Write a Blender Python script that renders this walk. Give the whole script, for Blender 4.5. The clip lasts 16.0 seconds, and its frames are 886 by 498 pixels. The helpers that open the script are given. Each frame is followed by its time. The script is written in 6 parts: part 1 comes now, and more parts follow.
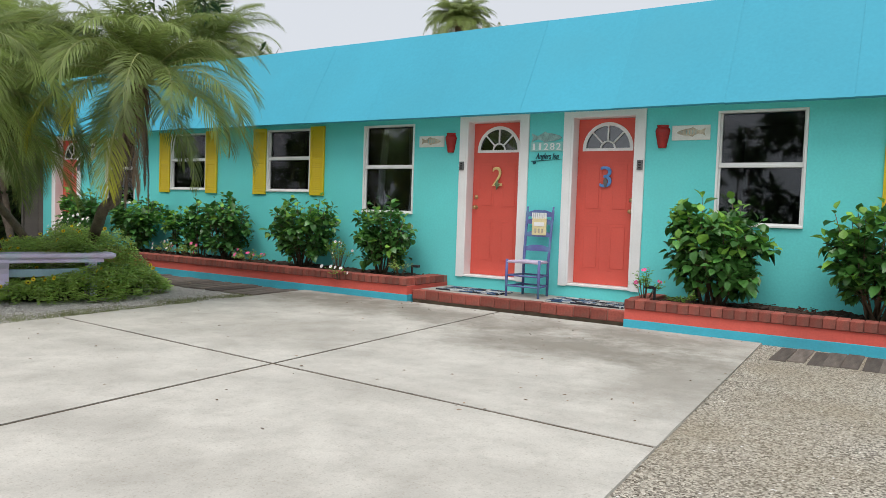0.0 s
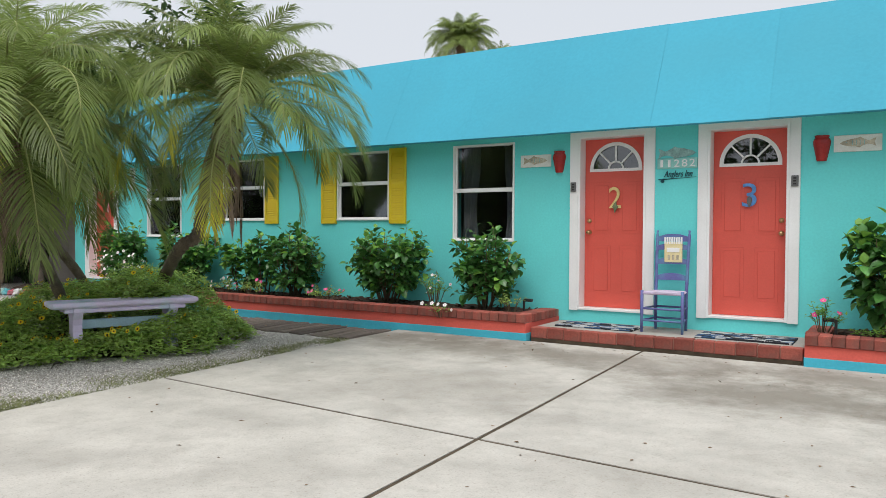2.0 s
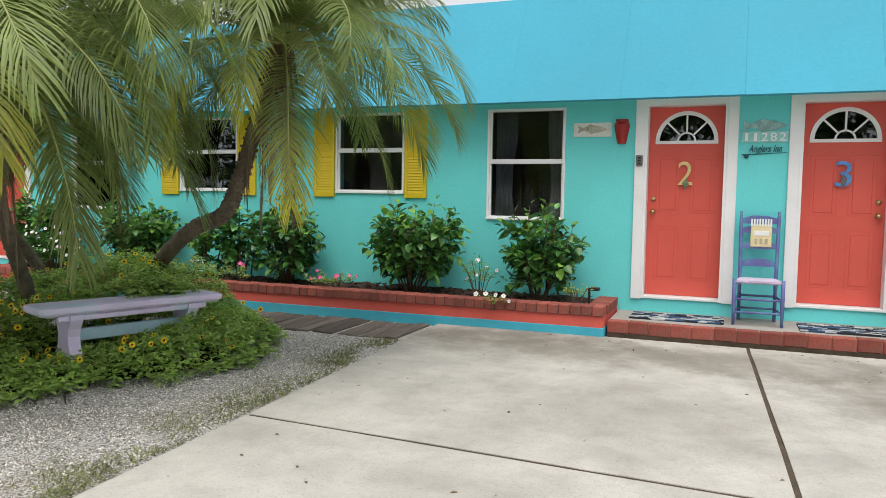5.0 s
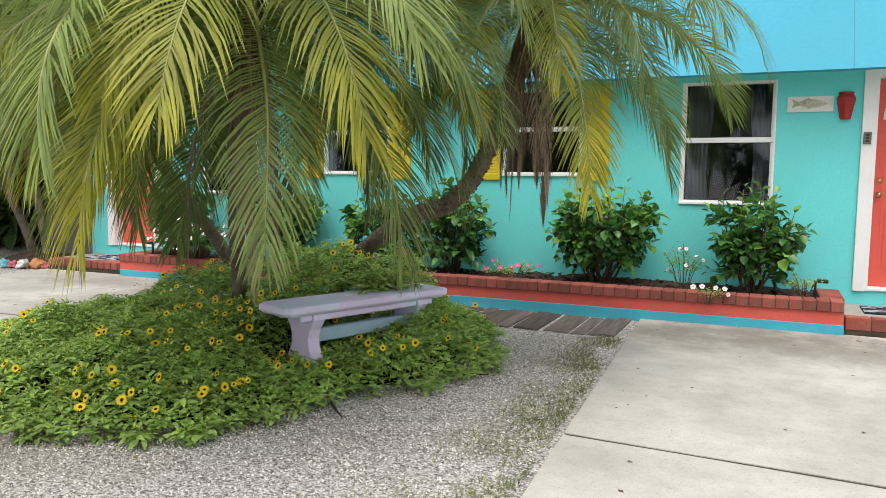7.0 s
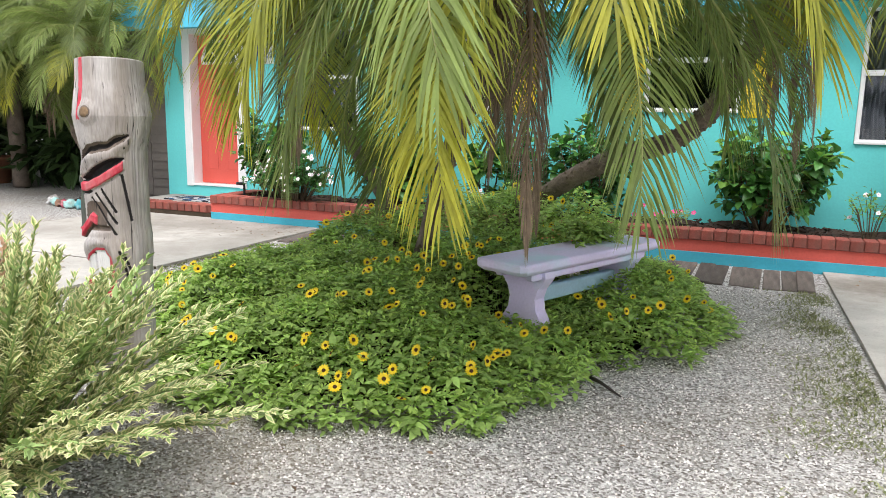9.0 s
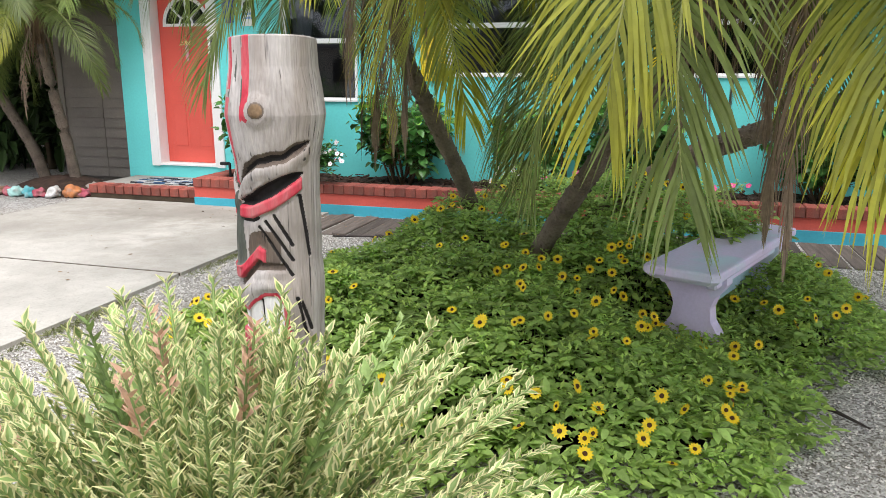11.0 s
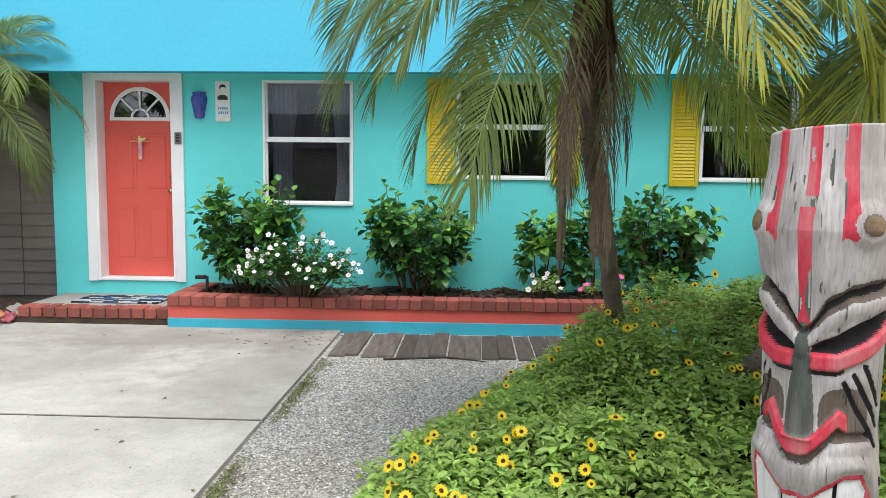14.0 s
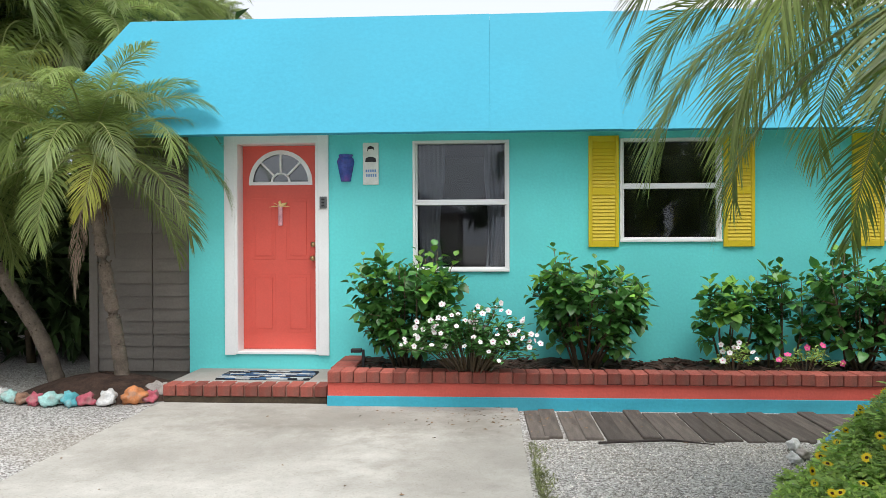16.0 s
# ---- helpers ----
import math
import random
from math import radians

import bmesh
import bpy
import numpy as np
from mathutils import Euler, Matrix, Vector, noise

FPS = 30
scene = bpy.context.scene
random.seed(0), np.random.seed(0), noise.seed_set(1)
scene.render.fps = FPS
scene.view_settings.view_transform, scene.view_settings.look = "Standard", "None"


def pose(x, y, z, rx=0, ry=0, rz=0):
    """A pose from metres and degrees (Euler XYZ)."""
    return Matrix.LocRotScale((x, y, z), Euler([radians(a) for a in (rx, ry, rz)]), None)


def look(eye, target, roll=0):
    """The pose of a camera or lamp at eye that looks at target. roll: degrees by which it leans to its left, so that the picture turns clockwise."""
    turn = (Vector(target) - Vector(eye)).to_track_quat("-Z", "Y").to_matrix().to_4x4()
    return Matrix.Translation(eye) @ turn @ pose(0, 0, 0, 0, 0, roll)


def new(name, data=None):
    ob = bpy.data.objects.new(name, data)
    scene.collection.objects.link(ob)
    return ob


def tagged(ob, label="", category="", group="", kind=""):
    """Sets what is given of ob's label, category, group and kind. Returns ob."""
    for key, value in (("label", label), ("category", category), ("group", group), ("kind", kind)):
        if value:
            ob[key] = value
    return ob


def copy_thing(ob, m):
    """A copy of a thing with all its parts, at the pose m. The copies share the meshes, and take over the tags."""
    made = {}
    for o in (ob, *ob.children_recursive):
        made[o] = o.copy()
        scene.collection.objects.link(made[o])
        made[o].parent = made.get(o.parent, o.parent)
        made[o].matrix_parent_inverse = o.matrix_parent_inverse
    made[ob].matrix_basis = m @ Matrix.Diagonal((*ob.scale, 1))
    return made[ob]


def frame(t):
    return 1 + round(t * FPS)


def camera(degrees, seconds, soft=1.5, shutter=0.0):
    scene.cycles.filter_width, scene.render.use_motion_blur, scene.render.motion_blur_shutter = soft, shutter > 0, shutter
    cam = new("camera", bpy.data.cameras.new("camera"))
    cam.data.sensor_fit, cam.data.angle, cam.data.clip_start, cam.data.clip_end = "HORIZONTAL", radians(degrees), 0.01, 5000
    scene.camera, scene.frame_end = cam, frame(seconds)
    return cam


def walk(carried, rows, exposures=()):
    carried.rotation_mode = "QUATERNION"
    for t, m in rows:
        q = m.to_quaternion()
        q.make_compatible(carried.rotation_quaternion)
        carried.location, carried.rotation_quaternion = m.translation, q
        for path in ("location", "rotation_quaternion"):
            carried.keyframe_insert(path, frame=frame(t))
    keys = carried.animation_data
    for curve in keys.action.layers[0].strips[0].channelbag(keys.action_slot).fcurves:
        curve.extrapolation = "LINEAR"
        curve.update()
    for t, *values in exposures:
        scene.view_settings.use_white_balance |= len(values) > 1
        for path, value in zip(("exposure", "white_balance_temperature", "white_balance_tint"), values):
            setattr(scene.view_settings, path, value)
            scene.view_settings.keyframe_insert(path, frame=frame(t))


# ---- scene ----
cam = camera(61.6, 16.0, soft=0.5)
PATH = [
    (0, (5.401, -8.701, 1.192), (4.316, -7.025, 1.088), 1.9),
    (0.5, (4.869, -8.582, 1.215), (3.783, -6.904, 1.122), 1.6),
    (1, (4.424, -8.615, 1.239), (3.35, -6.929, 1.169), 1.0),
    (1.5, (3.981, -8.662, 1.26), (2.92, -6.968, 1.2), 0.6),
    (2, (3.536, -8.636, 1.259), (2.477, -6.94, 1.21), 0.3),
    (2.5, (3.133, -8.665, 1.232), (2.093, -6.957, 1.187), 0.4),
    (3, (2.751, -8.626, 1.231), (1.766, -6.886, 1.18), 0.9),
    (5.5, (0.53, -8.382, 1.398), (-0.172, -6.516, 1.247), 0.8),
    (6, (0.047, -8.388, 1.359), (-0.68, -6.531, 1.204), 0.5),
    (6.5, (-0.389, -8.377, 1.376), (-1.158, -6.539, 1.203), 0.5),
    (7, (-0.808, -8.415, 1.367), (-1.604, -6.59, 1.178), 0.6),
    (7.5, (-1.211, -8.438, 1.364), (-2.026, -6.625, 1.148), 0.8),
    (8, (-1.634, -8.438, 1.357), (-2.451, -6.629, 1.114), 1.3),
    (8.5, (-2.015, -8.422, 1.359), (-2.829, -6.619, 1.067), 1.1),
    (9, (-2.404, -8.332, 1.324), (-3.196, -6.529, 0.973), 0.9),
    (11.5, (-4.277, -8.036, 1.447), (-4.728, -6.143, 0.984), 0.5),
    (12, (-4.645, -7.959, 1.433), (-5.002, -6.036, 1.02), 1.1),
    (12.5, (-4.976, -7.84, 1.439), (-5.249, -5.893, 1.069), 1.1),
    (13, (-5.358, -7.878, 1.442), (-5.535, -5.912, 1.122), 1.2),
    (13.5, (-5.699, -7.829, 1.392), (-5.809, -5.849, 1.134), 1.1),
    (14, (-6.01, -7.711, 1.418), (-6.091, -5.722, 1.228), 0.6),
    (14.5, (-6.362, -7.706, 1.428), (-6.447, -5.711, 1.306), 0.2),
    (15, (-6.715, -7.639, 1.447), (-6.82, -5.643, 1.371), 0.1),
    (15.5, (-7.069, -7.465, 1.398), (-7.193, -5.469, 1.376), -0.3),
    (16, (-7.467, -7.277, 1.415), (-7.589, -5.28, 1.395), -0.2),
]
walk(cam, [(t, look(eye, target, roll)) for t, eye, target, roll in PATH],
     exposures=[(0, 0.02, 6350, 10), (3, 0.08, 6350, 10), (5.5, 0.2, 6500, 11), (7, 0.44, 6500, 12), (8, 0.6, 6450, 13), (9, 0.72, 6300, 14), (12.5, 0.48, 6350, 12),
                (14, 0.46, 6100, 10), (16, 0.42, 6250, 10)])

# ---- world and light ----
world = bpy.data.worlds.new("overcast")
scene.world = world
world.use_nodes = True
wn, wl = world.node_tree.nodes, world.node_tree.links
sky = wn.new("ShaderNodeTexSky")
sky.sky_type = "NISHITA"
sky.sun_disc = False
sky.sun_elevation = radians(67)
sky.sun_rotation = radians(155)
sky.air_density, sky.dust_density, sky.ozone_density = 1.0, 4.0, 1.0
grey = wn.new("ShaderNodeHueSaturation")
grey.inputs["Saturation"].default_value = 0.12
cloud = wn.new("ShaderNodeMixRGB")
cloud.inputs[0].default_value = 0.72
cloud.inputs[2].default_value = (8.6, 8.9, 9.4, 1)
wl.new(sky.outputs[0], grey.inputs["Color"])
wl.new(grey.outputs[0], cloud.inputs[1])
wl.new(cloud.outputs[0], wn["Background"].inputs[0])
wn["Background"].inputs[1].default_value = 0.1
sun = new("sun", bpy.data.lights.new("sun", "SUN"))
sun.data.energy, sun.data.angle, sun.data.color = 2.5, radians(50), (1.0, 0.96, 0.9)
sun.matrix_world = look((3.4, -9.2, 23), (0, 0, 0))


# ---- materials ----
def mat(name, color, rough=0.7, var=0.12, scale=3.0, fine=60.0, bump=0.15, bump_scale=None, metal=0.0, dirt=None, dirt_amt=0.0, dirt_scale=1.2,
        per_object=0.0, stretch=(1, 1, 1), spec=0.4, translucent=0.0, island=0.0):
    """Base colour with variation at two scales, stains, relief."""
    m = bpy.data.materials.new(name)
    m.use_nodes = True
    n, l = m.node_tree.nodes, m.node_tree.links
    b = n["Principled BSDF"]
    b.inputs["Roughness"].default_value = rough
    b.inputs["Metallic"].default_value = metal
    b.inputs["Specular IOR Level"].default_value = spec
    tc = n.new("ShaderNodeTexCoord")
    mp = n.new("ShaderNodeMapping")
    mp.inputs["Scale"].default_value = stretch
    l.new(tc.outputs["Object"], mp.inputs[0])

    def noise_at(sc, detail=4):
        t = n.new("ShaderNodeTexNoise")
        t.inputs["Scale"].default_value, t.inputs["Detail"].default_value = sc, detail
        l.new(mp.outputs[0], t.inputs["Vector"])
        return t

    def ranged(sock, lo, hi, a=0.3, c=0.7):
        r = n.new("ShaderNodeMapRange")
        r.inputs[1].default_value, r.inputs[2].default_value = a, c
        r.inputs[3].default_value, r.inputs[4].default_value = lo, hi
        l.new(sock, r.inputs[0])
        return r.outputs[0]

    big, small = noise_at(scale), noise_at(fine, 3)
    value = n.new("ShaderNodeMath")
    value.operation = "MULTIPLY"
    l.new(ranged(big.outputs[0], 1 - var, 1 + var), value.inputs[0])
    l.new(ranged(small.outputs[0], 1 - var * 0.6, 1 + var * 0.6), value.inputs[1])
    out = value.outputs[0]
    for amount, kind in ((per_object, "ShaderNodeObjectInfo"), (island, "ShaderNodeNewGeometry")):
        if amount:
            info = n.new(kind)
            mul = n.new("ShaderNodeMath")
            mul.operation = "MULTIPLY"
            l.new(out, mul.inputs[0])
            l.new(ranged(info.outputs["Random" if kind.endswith("Info") else "Random Per Island"], 1 - amount, 1 + amount, 0, 1), mul.inputs[1])
            out = mul.outputs[0]
    tint = n.new("ShaderNodeVectorMath")
    tint.operation = "SCALE"
    tint.inputs[0].default_value = color
    l.new(out, tint.inputs["Scale"])
    col = tint.outputs[0]
    if dirt:
        d = noise_at(dirt_scale, 6)
        mix = n.new("ShaderNodeMixRGB")
        mix.inputs[2].default_value = (*dirt, 1)
        l.new(col, mix.inputs[1])
        l.new(ranged(d.outputs[0], 0, dirt_amt, 0.48, 0.68), mix.inputs[0])
        col = mix.outputs[0]
    l.new(col, b.inputs["Base Color"])
    if bump:
        bp = n.new("ShaderNodeBump")
        bp.inputs["Strength"].default_value, bp.inputs["Distance"].default_value = bump, 0.01
        t = noise_at(bump_scale or fine, 5)
        l.new(t.outputs[0], bp.inputs["Height"])
        l.new(bp.outputs[0], b.inputs["Normal"])
    if translucent:
        tr = n.new("ShaderNodeBsdfTranslucent")
        l.new(col, tr.inputs[0])
        ms = n.new("ShaderNodeMixShader")
        ms.inputs[0].default_value = translucent
        l.new(b.outputs[0], ms.inputs[1])
        l.new(tr.outputs[0], ms.inputs[2])
        l.new(ms.outputs[0], n["Material Output"].inputs[0])
    return m


def gravel_material(name, shades, tan_share):
    m = mat(name, (0.86, 0.84, 0.8), 0.9, 0.18, 0.7, 18, 0.0)
    n, l = m.node_tree.nodes, m.node_tree.links
    b = n["Principled BSDF"]
    tc = n["Texture Coordinate"]
    vor = n.new("ShaderNodeTexVoronoi")
    vor.inputs["Scale"].default_value = 90
    vor2 = n.new("ShaderNodeTexVoronoi")
    vor2.inputs["Scale"].default_value = 150
    l.new(tc.outputs["Object"], vor.inputs["Vector"])
    l.new(tc.outputs["Object"], vor2.inputs["Vector"])
    sep = n.new("ShaderNodeSeparateColor")
    l.new(vor.outputs["Color"], sep.inputs[0])
    ramp = n.new("ShaderNodeValToRGB")
    for pos, c in zip((0.0, 0.2, 0.5, 1.0), shades):
        if pos in (0.0, 1.0):
            e = ramp.color_ramp.elements[int(pos)]
        else:
            e = ramp.color_ramp.elements.new(pos)
        e.position, e.color = pos, (*c, 1)
    l.new(sep.outputs[0], ramp.inputs[0])
    base = b.inputs["Base Color"].links[0].from_socket
    mul = n.new("ShaderNodeMixRGB")
    mul.blend_type = "MULTIPLY"
    mul.inputs[0].default_value = 0.35
    l.new(ramp.outputs[0], mul.inputs[1])
    l.new(base, mul.inputs[2])
    tan = n.new("ShaderNodeTexNoise")
    tan.inputs["Scale"].default_value = 0.55
    tan.inputs["Detail"].default_value = 5
    l.new(tc.outputs["Object"], tan.inputs["Vector"])
    rng = n.new("ShaderNodeMapRange")
    rng.inputs[1].default_value, rng.inputs[2].default_value, rng.inputs[4].default_value = 0.46, 0.7, tan_share
    l.new(tan.outputs[0], rng.inputs[0])
    mix = n.new("ShaderNodeMixRGB")
    mix.inputs[2].default_value = (0.27, 0.22, 0.14, 1)
    l.new(rng.outputs[0], mix.inputs[0])
    l.new(mul.outputs[0], mix.inputs[1])
    l.new(mix.outputs[0], b.inputs["Base Color"])
    bp = n.new("ShaderNodeBump")
    bp.inputs["Strength"].default_value, bp.inputs["Distance"].default_value = 0.7, 0.009
    add = n.new("ShaderNodeMath")
    l.new(vor.outputs["Distance"], add.inputs[0])
    l.new(vor2.outputs["Distance"], add.inputs[1])
    bp.invert = True
    l.new(add.outputs[0], bp.inputs["Height"])
    l.new(bp.outputs[0], b.inputs["Normal"])
    return m


def concrete_material(name, color, stain, blotches=()):
    m = mat(name, color, 0.88, 0.11, 2.4, 110, 0.14, 130, dirt=stain, dirt_amt=0.42, dirt_scale=1.3)
    n, l = m.node_tree.nodes, m.node_tree.links
    b = n["Principled BSDF"]
    tc = n["Texture Coordinate"]
    base = b.inputs["Base Color"].links[0].from_socket
    specks = n.new("ShaderNodeTexNoise")
    specks.inputs["Scale"].default_value, specks.inputs["Detail"].default_value = 75, 6
    blot = n.new("ShaderNodeTexNoise")
    blot.inputs["Scale"].default_value, blot.inputs["Detail"].default_value, blot.inputs["Distortion"].default_value = 5.5, 9, 0.3
    blot.inputs["Roughness"].default_value = 0.72
    for t in (specks, blot):
        l.new(tc.outputs["Object"], t.inputs["Vector"])
    r1, r2 = n.new("ShaderNodeMapRange"), n.new("ShaderNodeMapRange")
    r1.inputs[1].default_value, r1.inputs[2].default_value, r1.inputs[4].default_value = 0.56, 0.74, 0.42
    r2.inputs[1].default_value, r2.inputs[2].default_value, r2.inputs[4].default_value = 0.47, 0.75, 0.4
    l.new(specks.outputs[0], r1.inputs[0])
    l.new(blot.outputs[0], r2.inputs[0])
    m1, m2 = n.new("ShaderNodeMixRGB"), n.new("ShaderNodeMixRGB")
    m1.inputs[2].default_value = (0.2, 0.17, 0.13, 1)
    m2.inputs[2].default_value = (0.25, 0.235, 0.2, 1)
    l.new(base, m1.inputs[1])
    l.new(r1.outputs[0], m1.inputs[0])
    l.new(m1.outputs[0], m2.inputs[1])
    l.new(r2.outputs[0], m2.inputs[0])
    col = m2.outputs[0]
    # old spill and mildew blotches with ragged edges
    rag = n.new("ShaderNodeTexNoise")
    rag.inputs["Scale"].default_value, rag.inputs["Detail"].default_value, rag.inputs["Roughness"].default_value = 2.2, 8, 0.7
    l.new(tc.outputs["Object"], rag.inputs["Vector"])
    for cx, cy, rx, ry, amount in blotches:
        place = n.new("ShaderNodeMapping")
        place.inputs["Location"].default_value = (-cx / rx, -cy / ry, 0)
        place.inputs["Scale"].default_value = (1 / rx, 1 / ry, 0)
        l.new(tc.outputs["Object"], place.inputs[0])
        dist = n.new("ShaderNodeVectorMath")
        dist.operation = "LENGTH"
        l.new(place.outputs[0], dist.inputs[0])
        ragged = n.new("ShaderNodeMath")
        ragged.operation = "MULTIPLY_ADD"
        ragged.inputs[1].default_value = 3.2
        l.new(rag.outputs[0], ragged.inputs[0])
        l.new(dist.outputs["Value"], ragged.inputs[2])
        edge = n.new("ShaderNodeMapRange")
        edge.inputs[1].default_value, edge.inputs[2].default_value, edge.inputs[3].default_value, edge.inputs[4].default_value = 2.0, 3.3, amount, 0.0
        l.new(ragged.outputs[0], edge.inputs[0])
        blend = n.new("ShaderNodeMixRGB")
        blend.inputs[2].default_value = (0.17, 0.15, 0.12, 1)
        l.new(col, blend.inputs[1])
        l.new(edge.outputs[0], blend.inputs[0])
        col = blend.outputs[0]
    l.new(col, b.inputs["Base Color"])
    return m


def wood_material(name, color, dark, brown, amount):
    """Weathered timber: long grain streaks, fine drying cracks and brownish patches."""
    m = mat(name, color, 0.9, 0.22, 2.6, 26, 0.0, stretch=(7, 7, 0.55), dirt=brown, dirt_amt=amount, dirt_scale=0.9)
    n, l = m.node_tree.nodes, m.node_tree.links
    b = n["Principled BSDF"]
    tc = n["Texture Coordinate"]
    base = b.inputs["Base Color"].links[0].from_socket
    def streaks(sx, sz, detail, lo, hi, top):
        mp = n.new("ShaderNodeMapping")
        mp.inputs["Scale"].default_value = (sx, sx, sz)
        t = n.new("ShaderNodeTexNoise")
        t.inputs["Scale"].default_value, t.inputs["Detail"].default_value, t.inputs["Distortion"].default_value = 1.0, detail, 0.25
        r = n.new("ShaderNodeMapRange")
        r.inputs[1].default_value, r.inputs[2].default_value, r.inputs[4].default_value = lo, hi, top
        l.new(tc.outputs["Object"], mp.inputs[0])
        l.new(mp.outputs[0], t.inputs["Vector"])
        l.new(t.outputs[0], r.inputs[0])
        return r.outputs[0]
    crack, grain, mottle = streaks(75, 2.2, 2, 0.66, 0.72, 0.9), streaks(110, 5, 4, 0.45, 0.8, 0.4), streaks(7, 6, 7, 0.42, 0.72, 0.6)
    col = base
    for f, tone in ((grain, dark), (mottle, dark), (crack, (0.03, 0.027, 0.025))):
        mix = n.new("ShaderNodeMixRGB")
        mix.inputs[2].default_value = (*tone, 1)
        l.new(col, mix.inputs[1])
        l.new(f, mix.inputs[0])
        col = mix.outputs[0]
    l.new(col, b.inputs["Base Color"])
    add = n.new("ShaderNodeMath")
    l.new(crack, add.inputs[0])
    l.new(grain, add.inputs[1])
    bp = n.new("ShaderNodeBump")
    bp.invert = True
    bp.inputs["Strength"].default_value, bp.inputs["Distance"].default_value = 0.7, 0.006
    l.new(add.outputs[0], bp.inputs["Height"])
    l.new(bp.outputs[0], b.inputs["Normal"])
    return m


def glass_material(name, tint=(0.78, 0.81, 0.84), ior=1.62):
    m = bpy.data.materials.new(name)
    m.use_nodes = True
    n, l = m.node_tree.nodes, m.node_tree.links
    n.remove(n["Principled BSDF"])
    tr, gl, fr, mx = (n.new("ShaderNodeBsdf" + "Transparent"), n.new("ShaderNodeBsdfGlossy"), n.new("ShaderNodeFresnel"), n.new("ShaderNodeMixShader"))
    tr.inputs[0].default_value = (*tint, 1)
    gl.inputs["Roughness"].default_value = 0.015
    fr.inputs[0].default_value = ior
    l.new(fr.outputs[0], mx.inputs[0])
    l.new(tr.outputs[0], mx.inputs[1])
    l.new(gl.outputs[0], mx.inputs[2])
    l.new(mx.outputs[0], n["Material Output"].inputs[0])
    return m


M_WALL = mat("turquoise_stucco", (0.15, 0.68, 0.67), 0.85, 0.07, 0.8, 40, 0.16, 45, dirt=(0.15, 0.6, 0.59), dirt_amt=0.4)
M_ROOF = mat("sky_blue_roof_paint", (0.052, 0.345, 0.475), 0.75, 0.06, 0.5, 25, 0.12, 30, dirt=(0.058, 0.33, 0.44), dirt_amt=0.5, dirt_scale=0.8, per_object=0.03)
M_SEAM = mat("blue_sealant", (0.06, 0.3, 0.4), 0.8)
M_CORAL = mat("coral_door_paint", (0.68, 0.105, 0.075), 0.5, 0.06, 2.5, 60, 0.06, dirt=(0.6, 0.12, 0.09), dirt_amt=0.4)
M_CORALWALL = mat("coral_stucco", (0.68, 0.12, 0.09), 0.8, 0.08, 2, 50, 0.3, dirt=(0.4, 0.1, 0.08), dirt_amt=0.4)
M_BLUEBAND = mat("blue_band_paint", (0.06, 0.42, 0.55), 0.75, 0.08, 2, 50, 0.25, dirt=(0.06, 0.25, 0.3), dirt_amt=0.4)
M_WHITE = mat("white_trim_paint", (0.83, 0.83, 0.82), 0.5, 0.04, 2, 60, 0.05, dirt=(0.62, 0.6, 0.57), dirt_amt=0.3)
M_YELLOW = mat("yellow_shutter_paint", (0.66, 0.49, 0.015), 0.5, 0.05, 2, 50, 0.05)
M_GLASS = glass_material("window_glass")
M_FAN = glass_material("fanlight_glass", (0.35, 0.38, 0.4), 2.3)
# dark bluish colour puts the shade of unlit rooms into their surfaces
M_ROOMSHADE = mat("room_shade_colour", (0.07, 0.078, 0.09), 0.9)
M_CURTAIN = mat("grey_curtain", (0.36, 0.37, 0.4), 0.9, 0.1, 4, 60)
M_BRICK = mat("red_brick", (0.31, 0.08, 0.058), 0.85, 0.25, 8, 90, 0.5, 120, dirt=(0.12, 0.07, 0.055), dirt_amt=0.6, dirt_scale=6, per_object=0.3)
M_MORTAR = mat("mortar", (0.33, 0.17, 0.13), 0.95, 0.15, 8, 90, 0.4)
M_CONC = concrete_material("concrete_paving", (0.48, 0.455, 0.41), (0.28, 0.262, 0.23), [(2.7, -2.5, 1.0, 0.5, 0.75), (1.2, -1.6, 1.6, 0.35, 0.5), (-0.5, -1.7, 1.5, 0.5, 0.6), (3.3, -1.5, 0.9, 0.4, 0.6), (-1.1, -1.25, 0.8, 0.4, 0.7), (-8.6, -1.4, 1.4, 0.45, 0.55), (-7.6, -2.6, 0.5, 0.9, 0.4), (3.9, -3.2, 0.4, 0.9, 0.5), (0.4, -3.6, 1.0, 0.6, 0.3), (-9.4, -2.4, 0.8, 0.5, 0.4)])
M_STEP = concrete_material("grey_step_concrete", (0.36, 0.34, 0.31), (0.24, 0.23, 0.2))
M_JOINT = mat("soil_in_joints", (0.075, 0.055, 0.035), 0.95, 0.3, 6, 60, 0.3)
M_GRAVEL = gravel_material("shell_gravel", ((0.12, 0.1, 0.085), (0.34, 0.31, 0.27), (0.57, 0.54, 0.5), (0.78, 0.77, 0.75)), 0.5)
M_GRAVELTAN = gravel_material("tan_pebble_gravel", ((0.07, 0.055, 0.04), (0.24, 0.2, 0.15), (0.42, 0.36, 0.28), (0.66, 0.61, 0.52)), 0.6)
M_DECK = mat("weathered_deck_board", (0.12, 0.1, 0.085), 0.9, 0.3, 3, 60, 0.5, 40, per_object=0.35, stretch=(6, 0.8, 6), dirt=(0.06, 0.05, 0.04), dirt_amt=0.6, dirt_scale=2)
M_MULCH = mat("dark_mulch", (0.06, 0.035, 0.025), 0.95, 0.4, 10, 60, 1.0, 50)
M_SIDING = mat("dark_taupe_siding", (0.17, 0.15, 0.13), 0.7, 0.12, 2, 50, 0.2, per_object=0.08)
